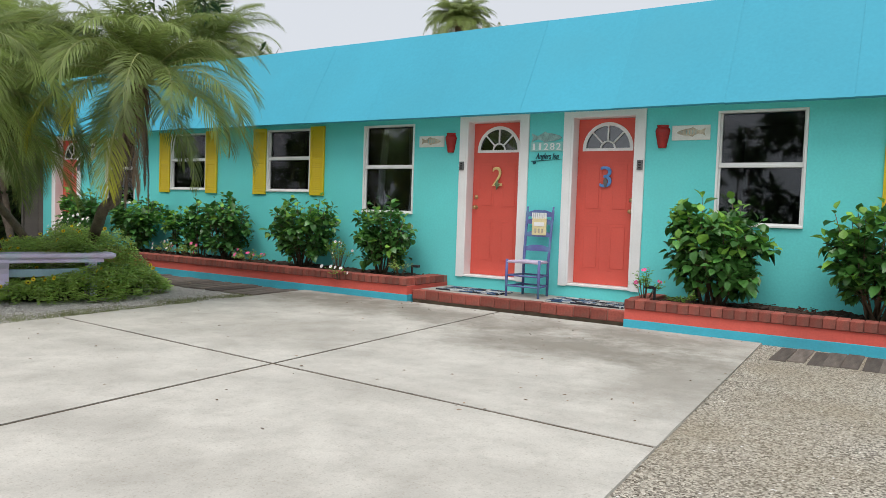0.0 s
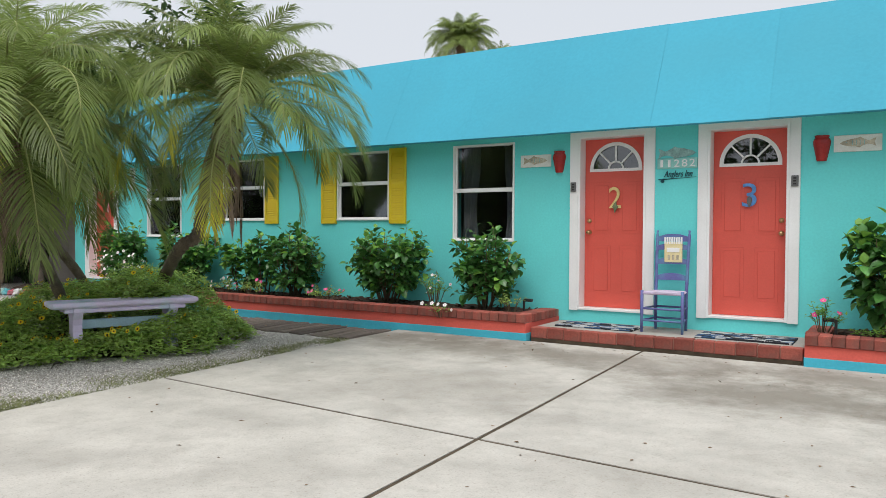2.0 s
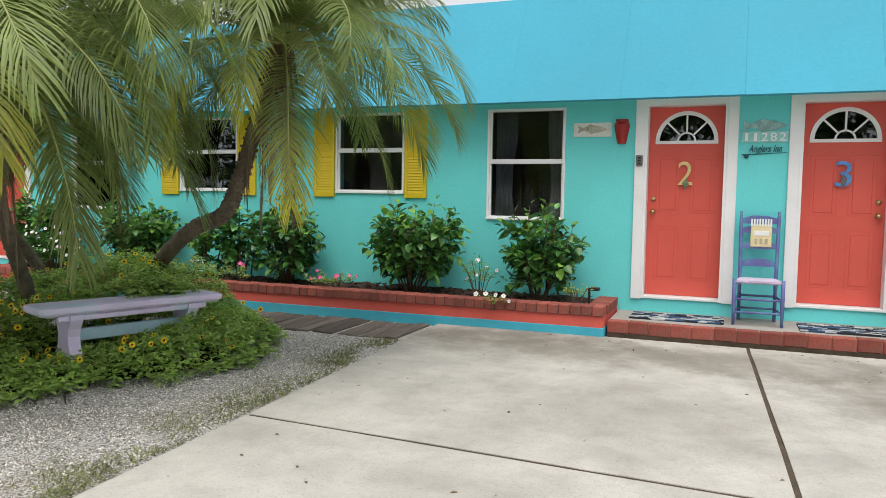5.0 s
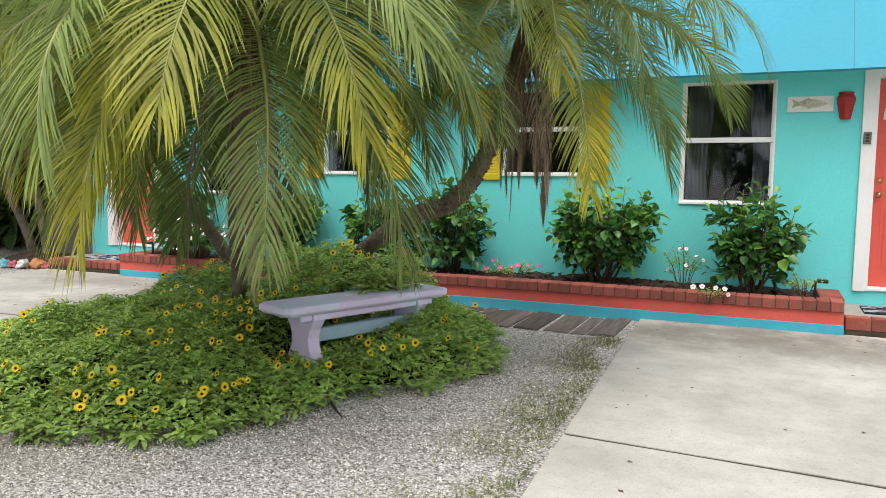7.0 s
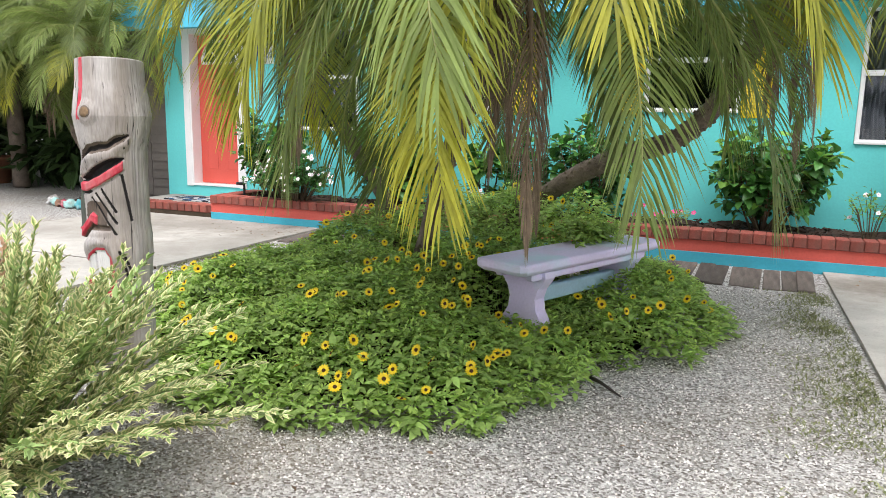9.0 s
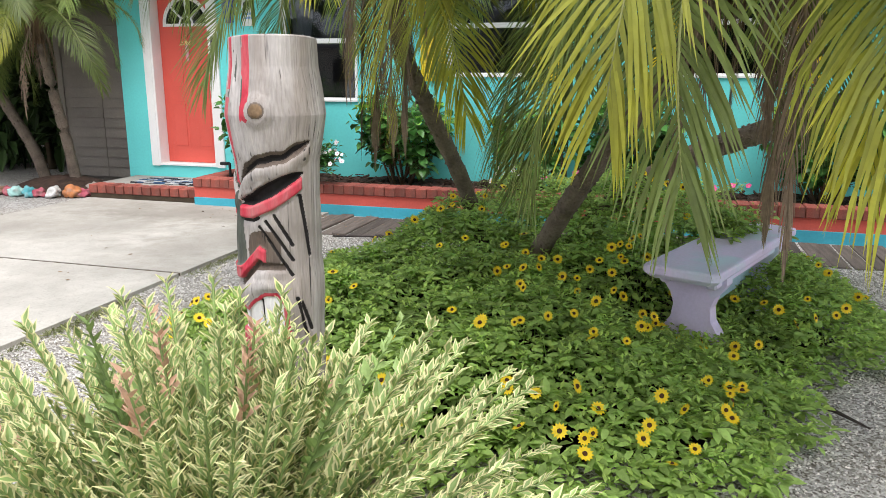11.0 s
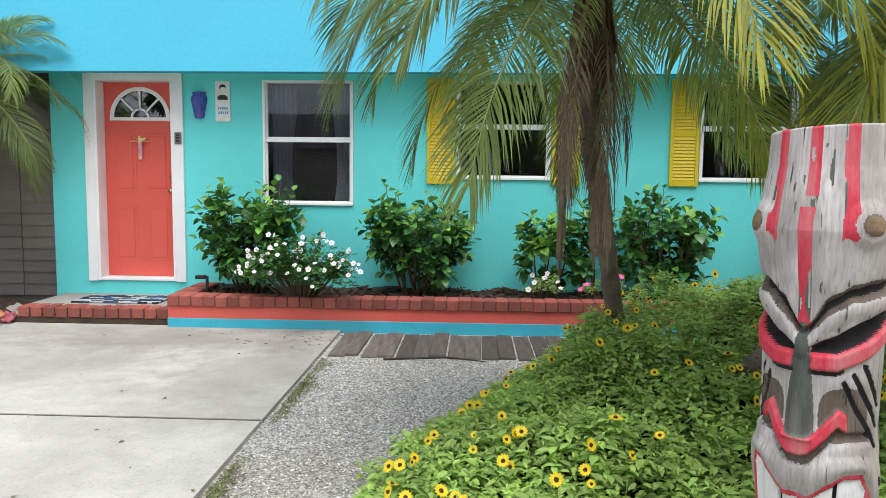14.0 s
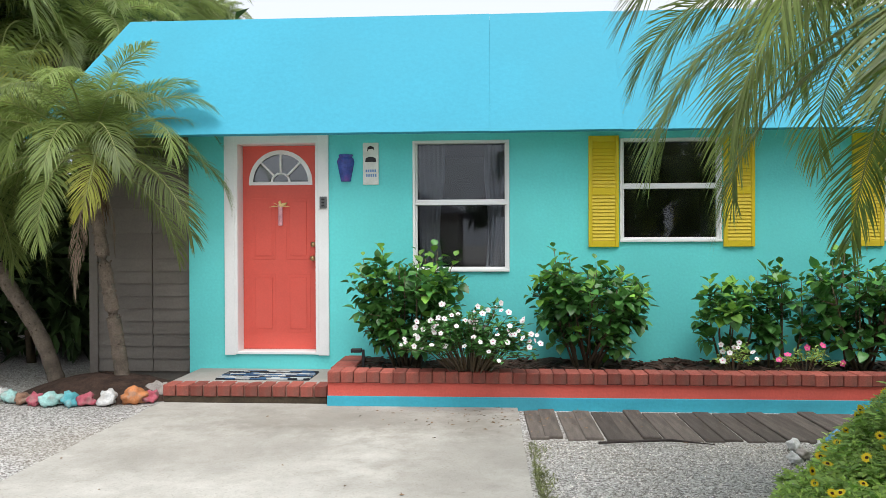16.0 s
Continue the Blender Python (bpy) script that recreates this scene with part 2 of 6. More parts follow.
M_BLACK = mat("black_metal", (0.015, 0.015, 0.016), 0.45, 0.1, 8, 60, 0.05)
M_KEYPAD = mat("grey_plastic", (0.13, 0.13, 0.13), 0.4, 0.1, 20, 90, 0.02)
M_BRASS = mat("worn_brass", (0.55, 0.4, 0.2), 0.3, 0.1, 20, 90, 0.02, metal=1.0)
M_LEAF = mat("hibiscus_leaf", (0.075, 0.205, 0.045), 0.33, 0.2, 6, 60, 0.05, island=0.45, translucent=0.16, spec=0.5)
M_LEAFY = mat("young_leaf", (0.2, 0.4, 0.06), 0.5, 0.2, 6, 60, 0.05, island=0.35, translucent=0.25)
M_STEM = mat("brown_stem", (0.12, 0.09, 0.055), 0.9, 0.2, 20, 90, 0.2)
M_BEDLEAF = mat("beach_sunflower_leaf", (0.37, 0.53, 0.15), 0.65, 0.2, 3, 60, 0.05, island=0.35, translucent=0.4, spec=0.3)
M_BEDYOUNG = mat("young_sunflower_leaf", (0.42, 0.58, 0.14), 0.6, 0.2, 3, 60, 0.05, island=0.3, translucent=0.4, spec=0.3)
M_PETAL = mat("yellow_petal", (0.9, 0.66, 0.02), 0.6, 0.1, 30, 90, 0.0, translucent=0.2)
M_EYE = mat("brown_flower_eye", (0.07, 0.03, 0.012), 0.9, 0.2, 50, 200, 0.4)
M_WHITEPETAL = mat("white_petal", (0.85, 0.82, 0.8), 0.6, 0.05, 30, 90, 0.0, translucent=0.2)
M_PINKPETAL = mat("pink_petal", (0.75, 0.1, 0.3), 0.6, 0.1, 30, 90, 0.0, translucent=0.2)
M_FROND = mat("palm_green", (0.235, 0.305, 0.085), 0.42, 0.15, 4, 50, 0.0, per_object=0.3, island=0.25, translucent=0.52, spec=0.5)
M_FRONDY = mat("palm_yellowing", (0.4, 0.39, 0.045), 0.5, 0.2, 4, 50, 0.0, per_object=0.25, island=0.3, translucent=0.52)
M_FRONDB = mat("palm_dead_brown", (0.21, 0.155, 0.11), 0.9, 0.25, 4, 50, 0.0, per_object=0.2, island=0.3)
fn_, fl_ = M_FRONDY.node_tree.nodes, M_FRONDY.node_tree.links
far = fn_.new("ShaderNodeVectorMath")
far.operation = "LENGTH"
fl_.new(fn_["Texture Coordinate"].outputs["Object"], far.inputs[0])
tip = fn_.new("ShaderNodeMapRange")
tip.inputs[1].default_value, tip.inputs[2].default_value, tip.inputs[3].default_value, tip.inputs[4].default_value = 0.85, 1.5, 1.0, 0.0
fl_.new(far.outputs["Value"], tip.inputs[0])
old_green = fn_.new("ShaderNodeMixRGB")
old_green.inputs[2].default_value = (0.2, 0.27, 0.075, 1)
fl_.new(tip.outputs[0], old_green.inputs[0])
fl_.new(fn_["Principled BSDF"].inputs["Base Color"].links[0].from_socket, old_green.inputs[1])
fl_.new(old_green.outputs[0], fn_["Principled BSDF"].inputs["Base Color"])
fl_.new(old_green.outputs[0], fn_["Translucent BSDF"].inputs[0])
M_RACHIS = mat("palm_rachis", (0.27, 0.29, 0.1), 0.5, 0.15, 4, 50, 0.05)
M_TRUNK = mat("palm_trunk_bark", (0.17, 0.135, 0.105), 0.95, 0.3, 8, 70, 0.9, 45)
M_FIBRE = mat("palm_fibre", (0.13, 0.085, 0.05), 0.95, 0.3, 8, 70, 0.8, 60, stretch=(3, 3, 0.6))
M_BENCH = mat("lavender_concrete", (0.8, 0.7, 0.95), 0.7, 0.06, 2.5, 60, 0.25, 80, dirt=(0.58, 0.82, 0.92), dirt_amt=0.8, dirt_scale=2.2)
M_CHAIR = mat("blue_violet_chair_paint", (0.125, 0.135, 0.34), 0.6, 0.2, 5, 60, 0.15, dirt=(0.1, 0.28, 0.38), dirt_amt=0.7, dirt_scale=5)
M_SEAT = mat("woven_pale_seat", (0.55, 0.47, 0.6), 0.9, 0.15, 12, 120, 0.5, 150)
M_VARIEG = mat("croton_cream", (0.68, 0.65, 0.34), 0.55, 0.15, 12, 60, 0.0, island=0.2, translucent=0.2)
M_VARGREEN = mat("croton_green", (0.27, 0.38, 0.13), 0.55, 0.2, 12, 60, 0.0, island=0.35, translucent=0.2)
M_VARPINK = mat("croton_pink_tip", (0.6, 0.38, 0.26), 0.6, 0.2, 12, 60, 0.0, translucent=0.2)


# ---- builders ----
def mesh_ob(name, bm, material, smooth=False):
    me = bpy.data.meshes.new(name)
    bm.normal_update()
    bm.to_mesh(me)
    bm.free()
    for m in material if isinstance(material, (list, tuple)) else [material]:
        me.materials.append(m)
    if smooth:
        for p in me.polygons:
            p.use_smooth = True
    return new(name, me)


def part(name, bm, material, parent, label="", smooth=False):
    ob = mesh_ob(name, bm, material, smooth)
    ob.parent = parent
    if label:
        ob["label"] = label
    return ob


def thing(name, label, category, group="", m=None, kind=""):
    ob = new(name)
    ob.empty_display_size = 0.1
    if m is not None:
        ob.matrix_world = m
    return tagged(ob, label, category, group, kind)


def box(bm, x0, x1, y0, y1, z0, z1, bevel=0.0, m=None, mi=0):
    """Adds a box to bm; returns its new verts."""
    vs = [bm.verts.new((x, y, z)) for z in (z0, z1) for y in (y0, y1) for x in (x0, x1)]
    fs = [bm.faces.new([vs[i] for i in q]) for q in ((0, 2, 3, 1), (4, 5, 7, 6), (0, 1, 5, 4), (2, 6, 7, 3), (0, 4, 6, 2), (1, 3, 7, 5))]
    for f in fs:
        f.material_index = mi
    if m is not None:
        for v in vs:
            v.co = m @ v.co
    if bevel:
        es = list({e for f in fs for e in f.edges})
        bmesh.ops.bevel(bm, geom=es, offset=bevel, segments=1, affect="EDGES", profile=0.5)
    return vs


def bx(*a, **k):
    bm = bmesh.new()
    box(bm, *a, **k)
    return bm


def tube(bm, pts, radii, seg=8, mi=0, caps=True):
    """A tapered tube through points."""
    rings = []
    for i, p in enumerate(pts):
        p = Vector(p)
        d = (Vector(pts[min(i + 1, len(pts) - 1)]) - Vector(pts[max(i - 1, 0)])).normalized()
        a = d.orthogonal().normalized() if abs(d.z) < 0.99 else Vector((1, 0, 0))
        if abs(d.z) < 0.99:
            a = d.cross(Vector((0, 0, 1))).normalized()
        c = d.cross(a).normalized()
        rings.append([bm.verts.new(p + (a * math.cos(t) + c * math.sin(t)) * radii[i]) for t in (2 * math.pi * k / seg for k in range(seg))])
    for r0, r1 in zip(rings, rings[1:]):
        for k in range(seg):
            f = bm.faces.new((r0[k], r0[(k + 1) % seg], r1[(k + 1) % seg], r1[k]))
            f.material_index, f.smooth = mi, True
    if caps:
        for r in (rings[0][::-1], rings[-1]):
            bm.faces.new(r).material_index = mi


def lathe(bm, profile, seg=20, arc=2 * math.pi, mi=0):
    """Turns (radius, z) about z."""
    full = arc > 6.28
    n = seg if full else seg + 1
    rings = [[bm.verts.new((r * math.cos(arc * k / seg), r * math.sin(arc * k / seg), z)) for k in range(n)] for r, z in profile]
    for a, b in zip(rings, rings[1:]):
        for k in range(seg):
            f = bm.faces.new((a[k], a[(k + 1) % n], b[(k + 1) % n], b[k]))
            f.smooth, f.material_index = True, mi


def outline(bm, pts, y0, y1, mi=0):
    """A plate in the x-z plane of thickness y0..y1 (y0 is the front)."""
    a = [bm.verts.new((x, y0, z)) for x, z in pts]
    b = [bm.verts.new((x, y1, z)) for x, z in pts]
    n = len(pts)
    bm.faces.new(a).material_index = mi
    bm.faces.new(b[::-1]).material_index = mi
    for k in range(n):
        bm.faces.new((a[k], b[k], b[(k + 1) % n], a[(k + 1) % n])).material_index = mi
    bmesh.ops.recalc_face_normals(bm, faces=bm.faces[:])


def ramp_at(x, table):
    for (a, va), (b, vb) in zip(table, table[1:]):
        if x <= b:
            return va + (vb - va) * max(0.0, (x - a) / (b - a))
    return table[-1][1]


def structure(ob, label, category):
    return tagged(ob, label, category, kind="structure")


def text_part(name, body, size, material, parent, m, width=None, shear=0.0):
    cu = bpy.data.curves.new(name, "FONT")
    cu.body, cu.size, cu.extrude, cu.align_x, cu.shear = body, size, 0.006, "CENTER", shear
    tmp = bpy.data.objects.new(name, cu)
    scene.collection.objects.link(tmp)
    me = bpy.data.meshes.new_from_object(tmp.evaluated_get(bpy.context.evaluated_depsgraph_get()))
    bpy.data.objects.remove(tmp)
    me.materials.clear()
    me.materials.append(material)
    if width:
        xs = [v.co.x for v in me.vertices]
        k = width / (max(xs) - min(xs))
        for v in me.vertices:
            v.co.x *= k
    me.transform(m)
    ob = new(name, me)
    ob.parent = parent
    return ob


UPRIGHT = Matrix.Rotation(radians(90), 4, "X")

# ---- ground ----
bm = bmesh.new()
N = 60
for i in range(N + 1):
    for j in range(N + 1):
        u, v = 2 * i / N - 1, 2 * j / N - 1
        bm.verts.new((-3 + 260 * u * abs(u) ** 1.6, -3 + 260 * v * abs(v) ** 1.6, -0.02))
bm.verts.ensure_lookup_table()
for i in range(N):
    for j in range(N):
        a = i * (N + 1) + j
        bm.faces.new((bm.verts[a], bm.verts[a + N + 1], bm.verts[a + N + 2], bm.verts[a + 1]))
structure(mesh_ob("ground", bm, M_GRAVEL), "pale crushed shell gravel ground with tan dusty patches", "gravel")


strip = bx(0, 1, -16, -0.9, -0.06, -0.011)
for v in strip.verts:
    v.co.x = 9.6 if v.co.x > 0.5 else (4.1 if v.co.y > -2 else 4.74)
structure(mesh_ob("ground_strip", strip, M_GRAVELTAN), "coarse tan pebble gravel strip beside the driveway", "gravel")


def slab_mesh(x0, x1, y0, y1, skew0, skew1, lean=0.0):
    """A slab whose two cross joints run slightly askew."""
    bm = bmesh.new()
    box(bm, x0, x1, y0, y1, -0.09, 0.006)
    for v in bm.verts:
        v.co.y += (skew0 if v.co.y < (y0 + y1) / 2 else skew1) * (v.co.x - 1.3)
    for v in bm.verts:
        v.co.x -= lean * (v.co.y + 4.7)
    bmesh.ops.subdivide_edges(bm, edges=[e for e in bm.edges if e.verts[0].co.z > 0 and e.verts[1].co.z > 0], cuts=14)
    for v in bm.verts:
        if v.co.z > 0:
            v.co.x += 0.006 * noise.noise((v.co.x * 2.1, v.co.y * 2.1, 5))
            v.co.y += 0.006 * noise.noise((v.co.x * 2.1, v.co.y * 2.1, 9))
    return bm


def paving(name, xs, ys, label, skew=0.0, lean=0.0):
    under = bx(xs[0] + 0.03, xs[-1] - 0.03, ys[-1] + 0.01, ys[0], -0.1, 0.001)
    for v in under.verts:
        v.co.x -= lean * (v.co.y + 4.7)
    base = structure(mesh_ob(name, under, M_JOINT), label, "driveway")
    for x0, x1 in zip(xs, xs[1:]):
        for y1, y0 in zip(ys, ys[1:]):
            g = 0.016
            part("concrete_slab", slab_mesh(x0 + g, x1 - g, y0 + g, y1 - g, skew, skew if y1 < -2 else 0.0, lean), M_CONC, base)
    return base


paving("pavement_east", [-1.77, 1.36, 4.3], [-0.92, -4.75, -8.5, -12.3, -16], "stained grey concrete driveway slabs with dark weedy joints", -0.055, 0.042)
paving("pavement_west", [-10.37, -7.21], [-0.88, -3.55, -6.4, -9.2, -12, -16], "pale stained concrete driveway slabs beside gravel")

# ---- building shell ----
TRIM_W = 0.105
DOORS = [(-10.09, -9.04), (0.0, 1.045), (1.53, 2.575)]
TALL = [(-8.21, -7.26), (-1.7, -0.77), (3.385, 4.31)]
SMALL = [(-6.2, -5.23), (-3.73, -2.765), (5.32, 6.28)]
HOLES = [(a + TRIM_W, b - TRIM_W, 0.3, 2.42) for a, b in DOORS] + [(a, b, 1.12, 2.405) for a, b in TALL] + [(a, b, 1.405, 2.405) for a, b in SMALL]


def wall_with_holes(name, x0, x1, z0, z1, y0, y1, holes, material):
    xs = sorted({x0, x1, *[v for h in holes for v in h[:2]]})
    zs = sorted({z0, z1, *[v for h in holes for v in h[2:]]})
    bm = bmesh.new()
    solid = {}
    for i in range(len(xs) - 1):
        for k in range(len(zs) - 1):
            cx, cz = (xs[i] + xs[i + 1]) / 2, (zs[k] + zs[k + 1]) / 2
            solid[i, k] = not any(h[0] < cx < h[1] and h[2] < cz < h[3] for h in holes)
    def quad(*p):
        bm.faces.new([bm.verts.new(q) for q in p])
    for (i, k), s in solid.items():
        if not s:
            continue
        a, b, c, d = xs[i], xs[i + 1], zs[k], zs[k + 1]
        quad((a, y0, c), (b, y0, c), (b, y0, d), (a, y0, d))
        quad((b, y1, c), (a, y1, c), (a, y1, d), (b, y1, d))
        if not solid.get((i - 1, k)):
            quad((a, y1, c), (a, y0, c), (a, y0, d), (a, y1, d))
        if not solid.get((i + 1, k)):
            quad((b, y0, c), (b, y1, c), (b, y1, d), (b, y0, d))
        if not solid.get((i, k - 1)):
            quad((a, y1, c), (b, y1, c), (b, y0, c), (a, y0, c))
        if not solid.get((i, k + 1)):
            quad((a, y0, d), (b, y0, d), (b, y1, d), (a, y1, d))
    bmesh.ops.remove_doubles(bm, verts=bm.verts[:], dist=1e-5)
    return mesh_ob(name, bm, material)


structure(wall_with_holes("wall_south", -10.46, 9.0, -0.1, 2.75, 0.0, 0.22, HOLES, M_WALL), "turquoise painted stucco motel wall with doors and windows", "wall")
structure(mesh_ob("wall_east", bx(8.78, 9.0, 0.22, 8.0, -0.1, 2.75), M_WALL), "plain turquoise stucco end wall", "wall")
structure(mesh_ob("wall_north", bx(-11.6, 9.0, 8.0, 8.2, -0.1, 2.75), M_WALL), "plain turquoise stucco rear wall", "wall")
# room shell added behind the glass, its darkness carried by the colour
structure(mesh_ob("wall_inside", bx(-10.46, 8.78, 3.2, 3.3, 0.0, 2.6), M_ROOMSHADE), "plain interior partition wall coloured dark for room shade", "wall")
structure(mesh_ob("floor", bx(-11.5, 8.78, 0.22, 8.0, -0.1, 0.3), M_ROOMSHADE), "plain interior floor coloured dark for room shade", "floor")
structure(mesh_ob("ceiling", bx(-11.5, 8.78, 0.22, 8.0, 2.62, 2.7), M_ROOMSHADE), "plain interior ceiling coloured dark for room shade", "ceiling")
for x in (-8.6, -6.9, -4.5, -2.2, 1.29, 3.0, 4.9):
    structure(mesh_ob("wall_partition", bx(x - 0.05, x + 0.05, 0.23, 3.2, 0.3, 2.62), M_ROOMSHADE), "plain interior partition wall coloured dark for room shade", "wall")

# mansard roof
EAVE_Y, EAVE_Z, TOP_Y, TOP_Z = -0.4, 2.432, 0.35, 3.735
roof = structure(mesh_ob("roof", bx(-11.1, 9.2, TOP_Y + 0.06, 8.3, 3.5, TOP_Z - 0.05), M_ROOF), "sky blue painted mansard roof of wide flat panels", "roof")
rng = random.Random(5)
xs = [-7.45 + 1.22 * k for k in range(14)]
bounds = [(-11.9, -7.45)] + list(zip(xs, xs[1:]))


def roof_panel(x0, x1, x0t, off, tilt):
    bm = bmesh.new()
    g = 0.0006
    n = Vector((0, -(TOP_Z - EAVE_Z), TOP_Y - EAVE_Y)).normalized()
    front = [Vector((x0 + g, EAVE_Y, EAVE_Z)), Vector((x1 - g, EAVE_Y, EAVE_Z + tilt)), Vector((x1 - g, TOP_Y, TOP_Z + tilt)), Vector((x0t + g, TOP_Y, TOP_Z))]
    a = [bm.verts.new(p + n * off) for p in front]
    b = [bm.verts.new(p - n * 0.03) for p in front]
    bm.faces.new(a)
    bm.faces.new(b[::-1])
    for k in range(4):
        bm.faces.new((a[k], b[k], b[(k + 1) % 4], a[(k + 1) % 4]))
    bmesh.ops.recalc_face_normals(bm, faces=bm.faces[:])
    return bm


for x0, x1 in bounds:
    part("roof_panel", roof_panel(x0, x1, -11.22 if x0 == -11.9 else x0, rng.uniform(0, 0.003), rng.uniform(-0.004, 0.006)), M_ROOF, roof)
bm = bmesh.new()
vs = [bm.verts.new(p) for p in ((-11.9, EAVE_Y, EAVE_Z), (-11.22, TOP_Y, TOP_Z), (-11.22, 8.3, TOP_Z), (-11.9, 8.3, EAVE_Z))]
bm.faces.new(vs)
bmesh.ops.solidify(bm, geom=bm.faces[:], thickness=0.03)
part("hip_panel", bm, M_ROOF, roof)
part("soffit", bx(-11.8, 9.15, EAVE_Y + 0.075, -0.001, EAVE_Z + 0.035, EAVE_Z + 0.06), M_WALL, roof, "turquoise soffit boards under the eave")
part("seam_backing", bx(-11.1, 9.1, TOP_Y - 0.02, TOP_Y + 0.05, 2.76, TOP_Z - 0.06), M_SEAM, roof)

# siding wall at the west end
siding = structure(mesh_ob("wall_west", bx(-11.55, -10.46, 0.16, 0.3, -0.1, 2.7), M_SIDING), "dark taupe lap siding wall under the roof end", "wall")
for k in range(19):
    z = 0.1 + 0.128 * k
    for x0, x1 in ((-11.47, -10.905), (-10.895, -10.462)):
        bm = bmesh.new()
        vs = [bm.verts.new((x, y, zz)) for x in (x0, x1) for y, zz in ((0.158, z), (0.125, z), (0.142, z + 0.126), (0.158, z + 0.126))]
        for q in ((0, 1, 2, 3), (7, 6, 5, 4), (0, 4, 5, 1), (1, 5, 6, 2), (2, 6, 7, 3), (3, 7, 4, 0)):
            bm.faces.new([vs[i] for i in q])
        bmesh.ops.recalc_face_normals(bm, faces=bm.faces[:])
        part("siding_board", bm, M_SIDING, siding)
part("corner_board", bx(-11.56, -11.47, 0.11, 0.159, -0.05, 2.45, bevel=0.004), M_SIDING, siding)
structure(mesh_ob("wall_west_side", bx(-11.55, -11.4, 0.3, 8.0, -0.1, 2.7), M_SIDING), "dark taupe side wall", "wall")


# ---- doors ----
def door_unit(x0, x1, index, hinge_left, digit):
    cx = (x0 + x1) / 2
    d = structure(new("door_%d" % index), "coral painted panel door with fanlight in white casing, number %s" % digit, "door")
    d.location = (cx, 0, 0)
    w = (x1 - x0) / 2
    o = w - TRIM_W
    y_out = -0.03
    for s in (-1, 1):
        a, b = sorted((s * w, s * o))
        part("casing", bx(a, b, y_out, -0.001, 0.292, 2.52, bevel=0.004), M_WHITE, d)
        a, b = sorted((s * o, s * (o - 0.028)))
        part("jamb", bx(a, b, y_out + 0.004, 0.2, 0.3, 2.392, bevel=0.002), M_WHITE, d)
    part("casing", bx(-o - 0.0, o, y_out, -0.001, 2.4, 2.52, bevel=0.003), M_WHITE, d)
    part("jamb", bx(-o, o, y_out + 0.004, 0.2, 2.392, 2.418), M_WHITE, d)
    part("threshold", bx(-o + 0.001, o - 0.001, -0.02, 0.2, 0.3, 0.328, bevel=0.004), M_WHITE, d)
    dw, yb, yf = o - 0.03, 0.185, 0.145
    r, fz = 0.305, 2.02
    # leaf with a half-round hole
    bm = bmesh.new()
    arc = [(r * math.cos(math.pi * k / 24), fz + r * math.sin(math.pi * k / 24)) for k in range(25)]
    for y, flip in ((yf, False), (yb, True)):
        def face(pts):
            vs = [bm.verts.new((x, y, z)) for x, z in pts]
            bm.faces.new(vs[::-1] if flip else vs)
        face([(-dw, 0.332), (dw, 0.332), (dw, fz), (-dw, fz)])
        face([(r, fz), (dw, fz), (dw, 2.388), (0, 2.388)] + arc[12:0:-1])
        face([(-dw, fz), (-r, fz)] + arc[23:11:-1] + [(0, 2.388), (-dw, 2.388)])
    rim = [(x, z) for x, z in arc]
    for (xa, za), (xb, zb) in zip(rim, rim[1:] + rim[:1]):
        bm.faces.new([bm.verts.new(p) for p in ((xa, yf, za), (xb, yf, zb), (xb, yb, zb), (xa, yb, za))])
    bmesh.ops.remove_doubles(bm, verts=bm.verts[:], dist=1e-5)
    leaf = part("door_leaf", bm, M_CORAL, d)
    # raised panels
    for s in (-1, 1):
        for z0, z1 in ((0.5, 1.09), (1.24, 1.86)):
            a, b = sorted((s * 0.055, s * 0.3))
            bm = bmesh.new()
            box(bm, a, b, yf - 0.0025, yf + 0.001, z0, z1, bevel=0.002)
            box(bm, a + 0.035, b - 0.035, yf - 0.007, yf - 0.002, z0 + 0.035, z1 - 0.035, bevel=0.004)
            part("raised_panel", bm, M_CORAL, leaf)
    # fanlight
    bm = bmesh.new()
    outer = [((r + 0.02) * math.cos(math.pi * k / 24), (r + 0.02) * math.sin(math.pi * k / 24)) for k in range(25)]
    inner = [((r - 0.022) * math.cos(math.pi * k / 24), (r - 0.022) * math.sin(math.pi * k / 24)) for k in range(25)]
    for k in range(24):
        q = [outer[k], outer[k + 1], inner[k + 1], inner[k]]
        outline(bm, [(x, fz + z) for x, z in q], yf - 0.012, yf + 0.0)
    box(bm, -r - 0.02, r + 0.02, yf - 0.0125, yf, fz - 0.028, fz + 0.006)
    frame_part = part("fanlight_frame", bm, M_WHITE, d, "white half-round window frame")
    for ang in (45, 90, 135):
        bm = bmesh.new()
        c, s_ = math.cos(radians(ang)), math.sin(radians(ang))
        q = [(c * 0.09 - s_ * 0.009, s_ * 0.09 + c * 0.009), (c * 0.09 + s_ * 0.009, s_ * 0.09 - c * 0.009), (c * 0.29 + s_ * 0.009, s_ * 0.29 - c * 0.009), (c * 0.29 - s_ * 0.009, s_ * 0.29 + c * 0.009)]
        outline(bm, [(x, fz + z) for x, z in q], yf - 0.008, yf + 0.008)
        part("muntin", bm, M_WHITE, frame_part)
    bm = bmesh.new()
    for k in range(12):
        q = [(rr * math.cos(math.pi * kk / 12), fz + rr * math.sin(math.pi * kk / 12)) for rr, kk in ((0.1, k), (0.1, k + 1), (0.082, k + 1), (0.082, k))]
        outline(bm, q, yf - 0.008, yf + 0.008)
    part("muntin", bm, M_WHITE, frame_part)
    bm = bmesh.new()
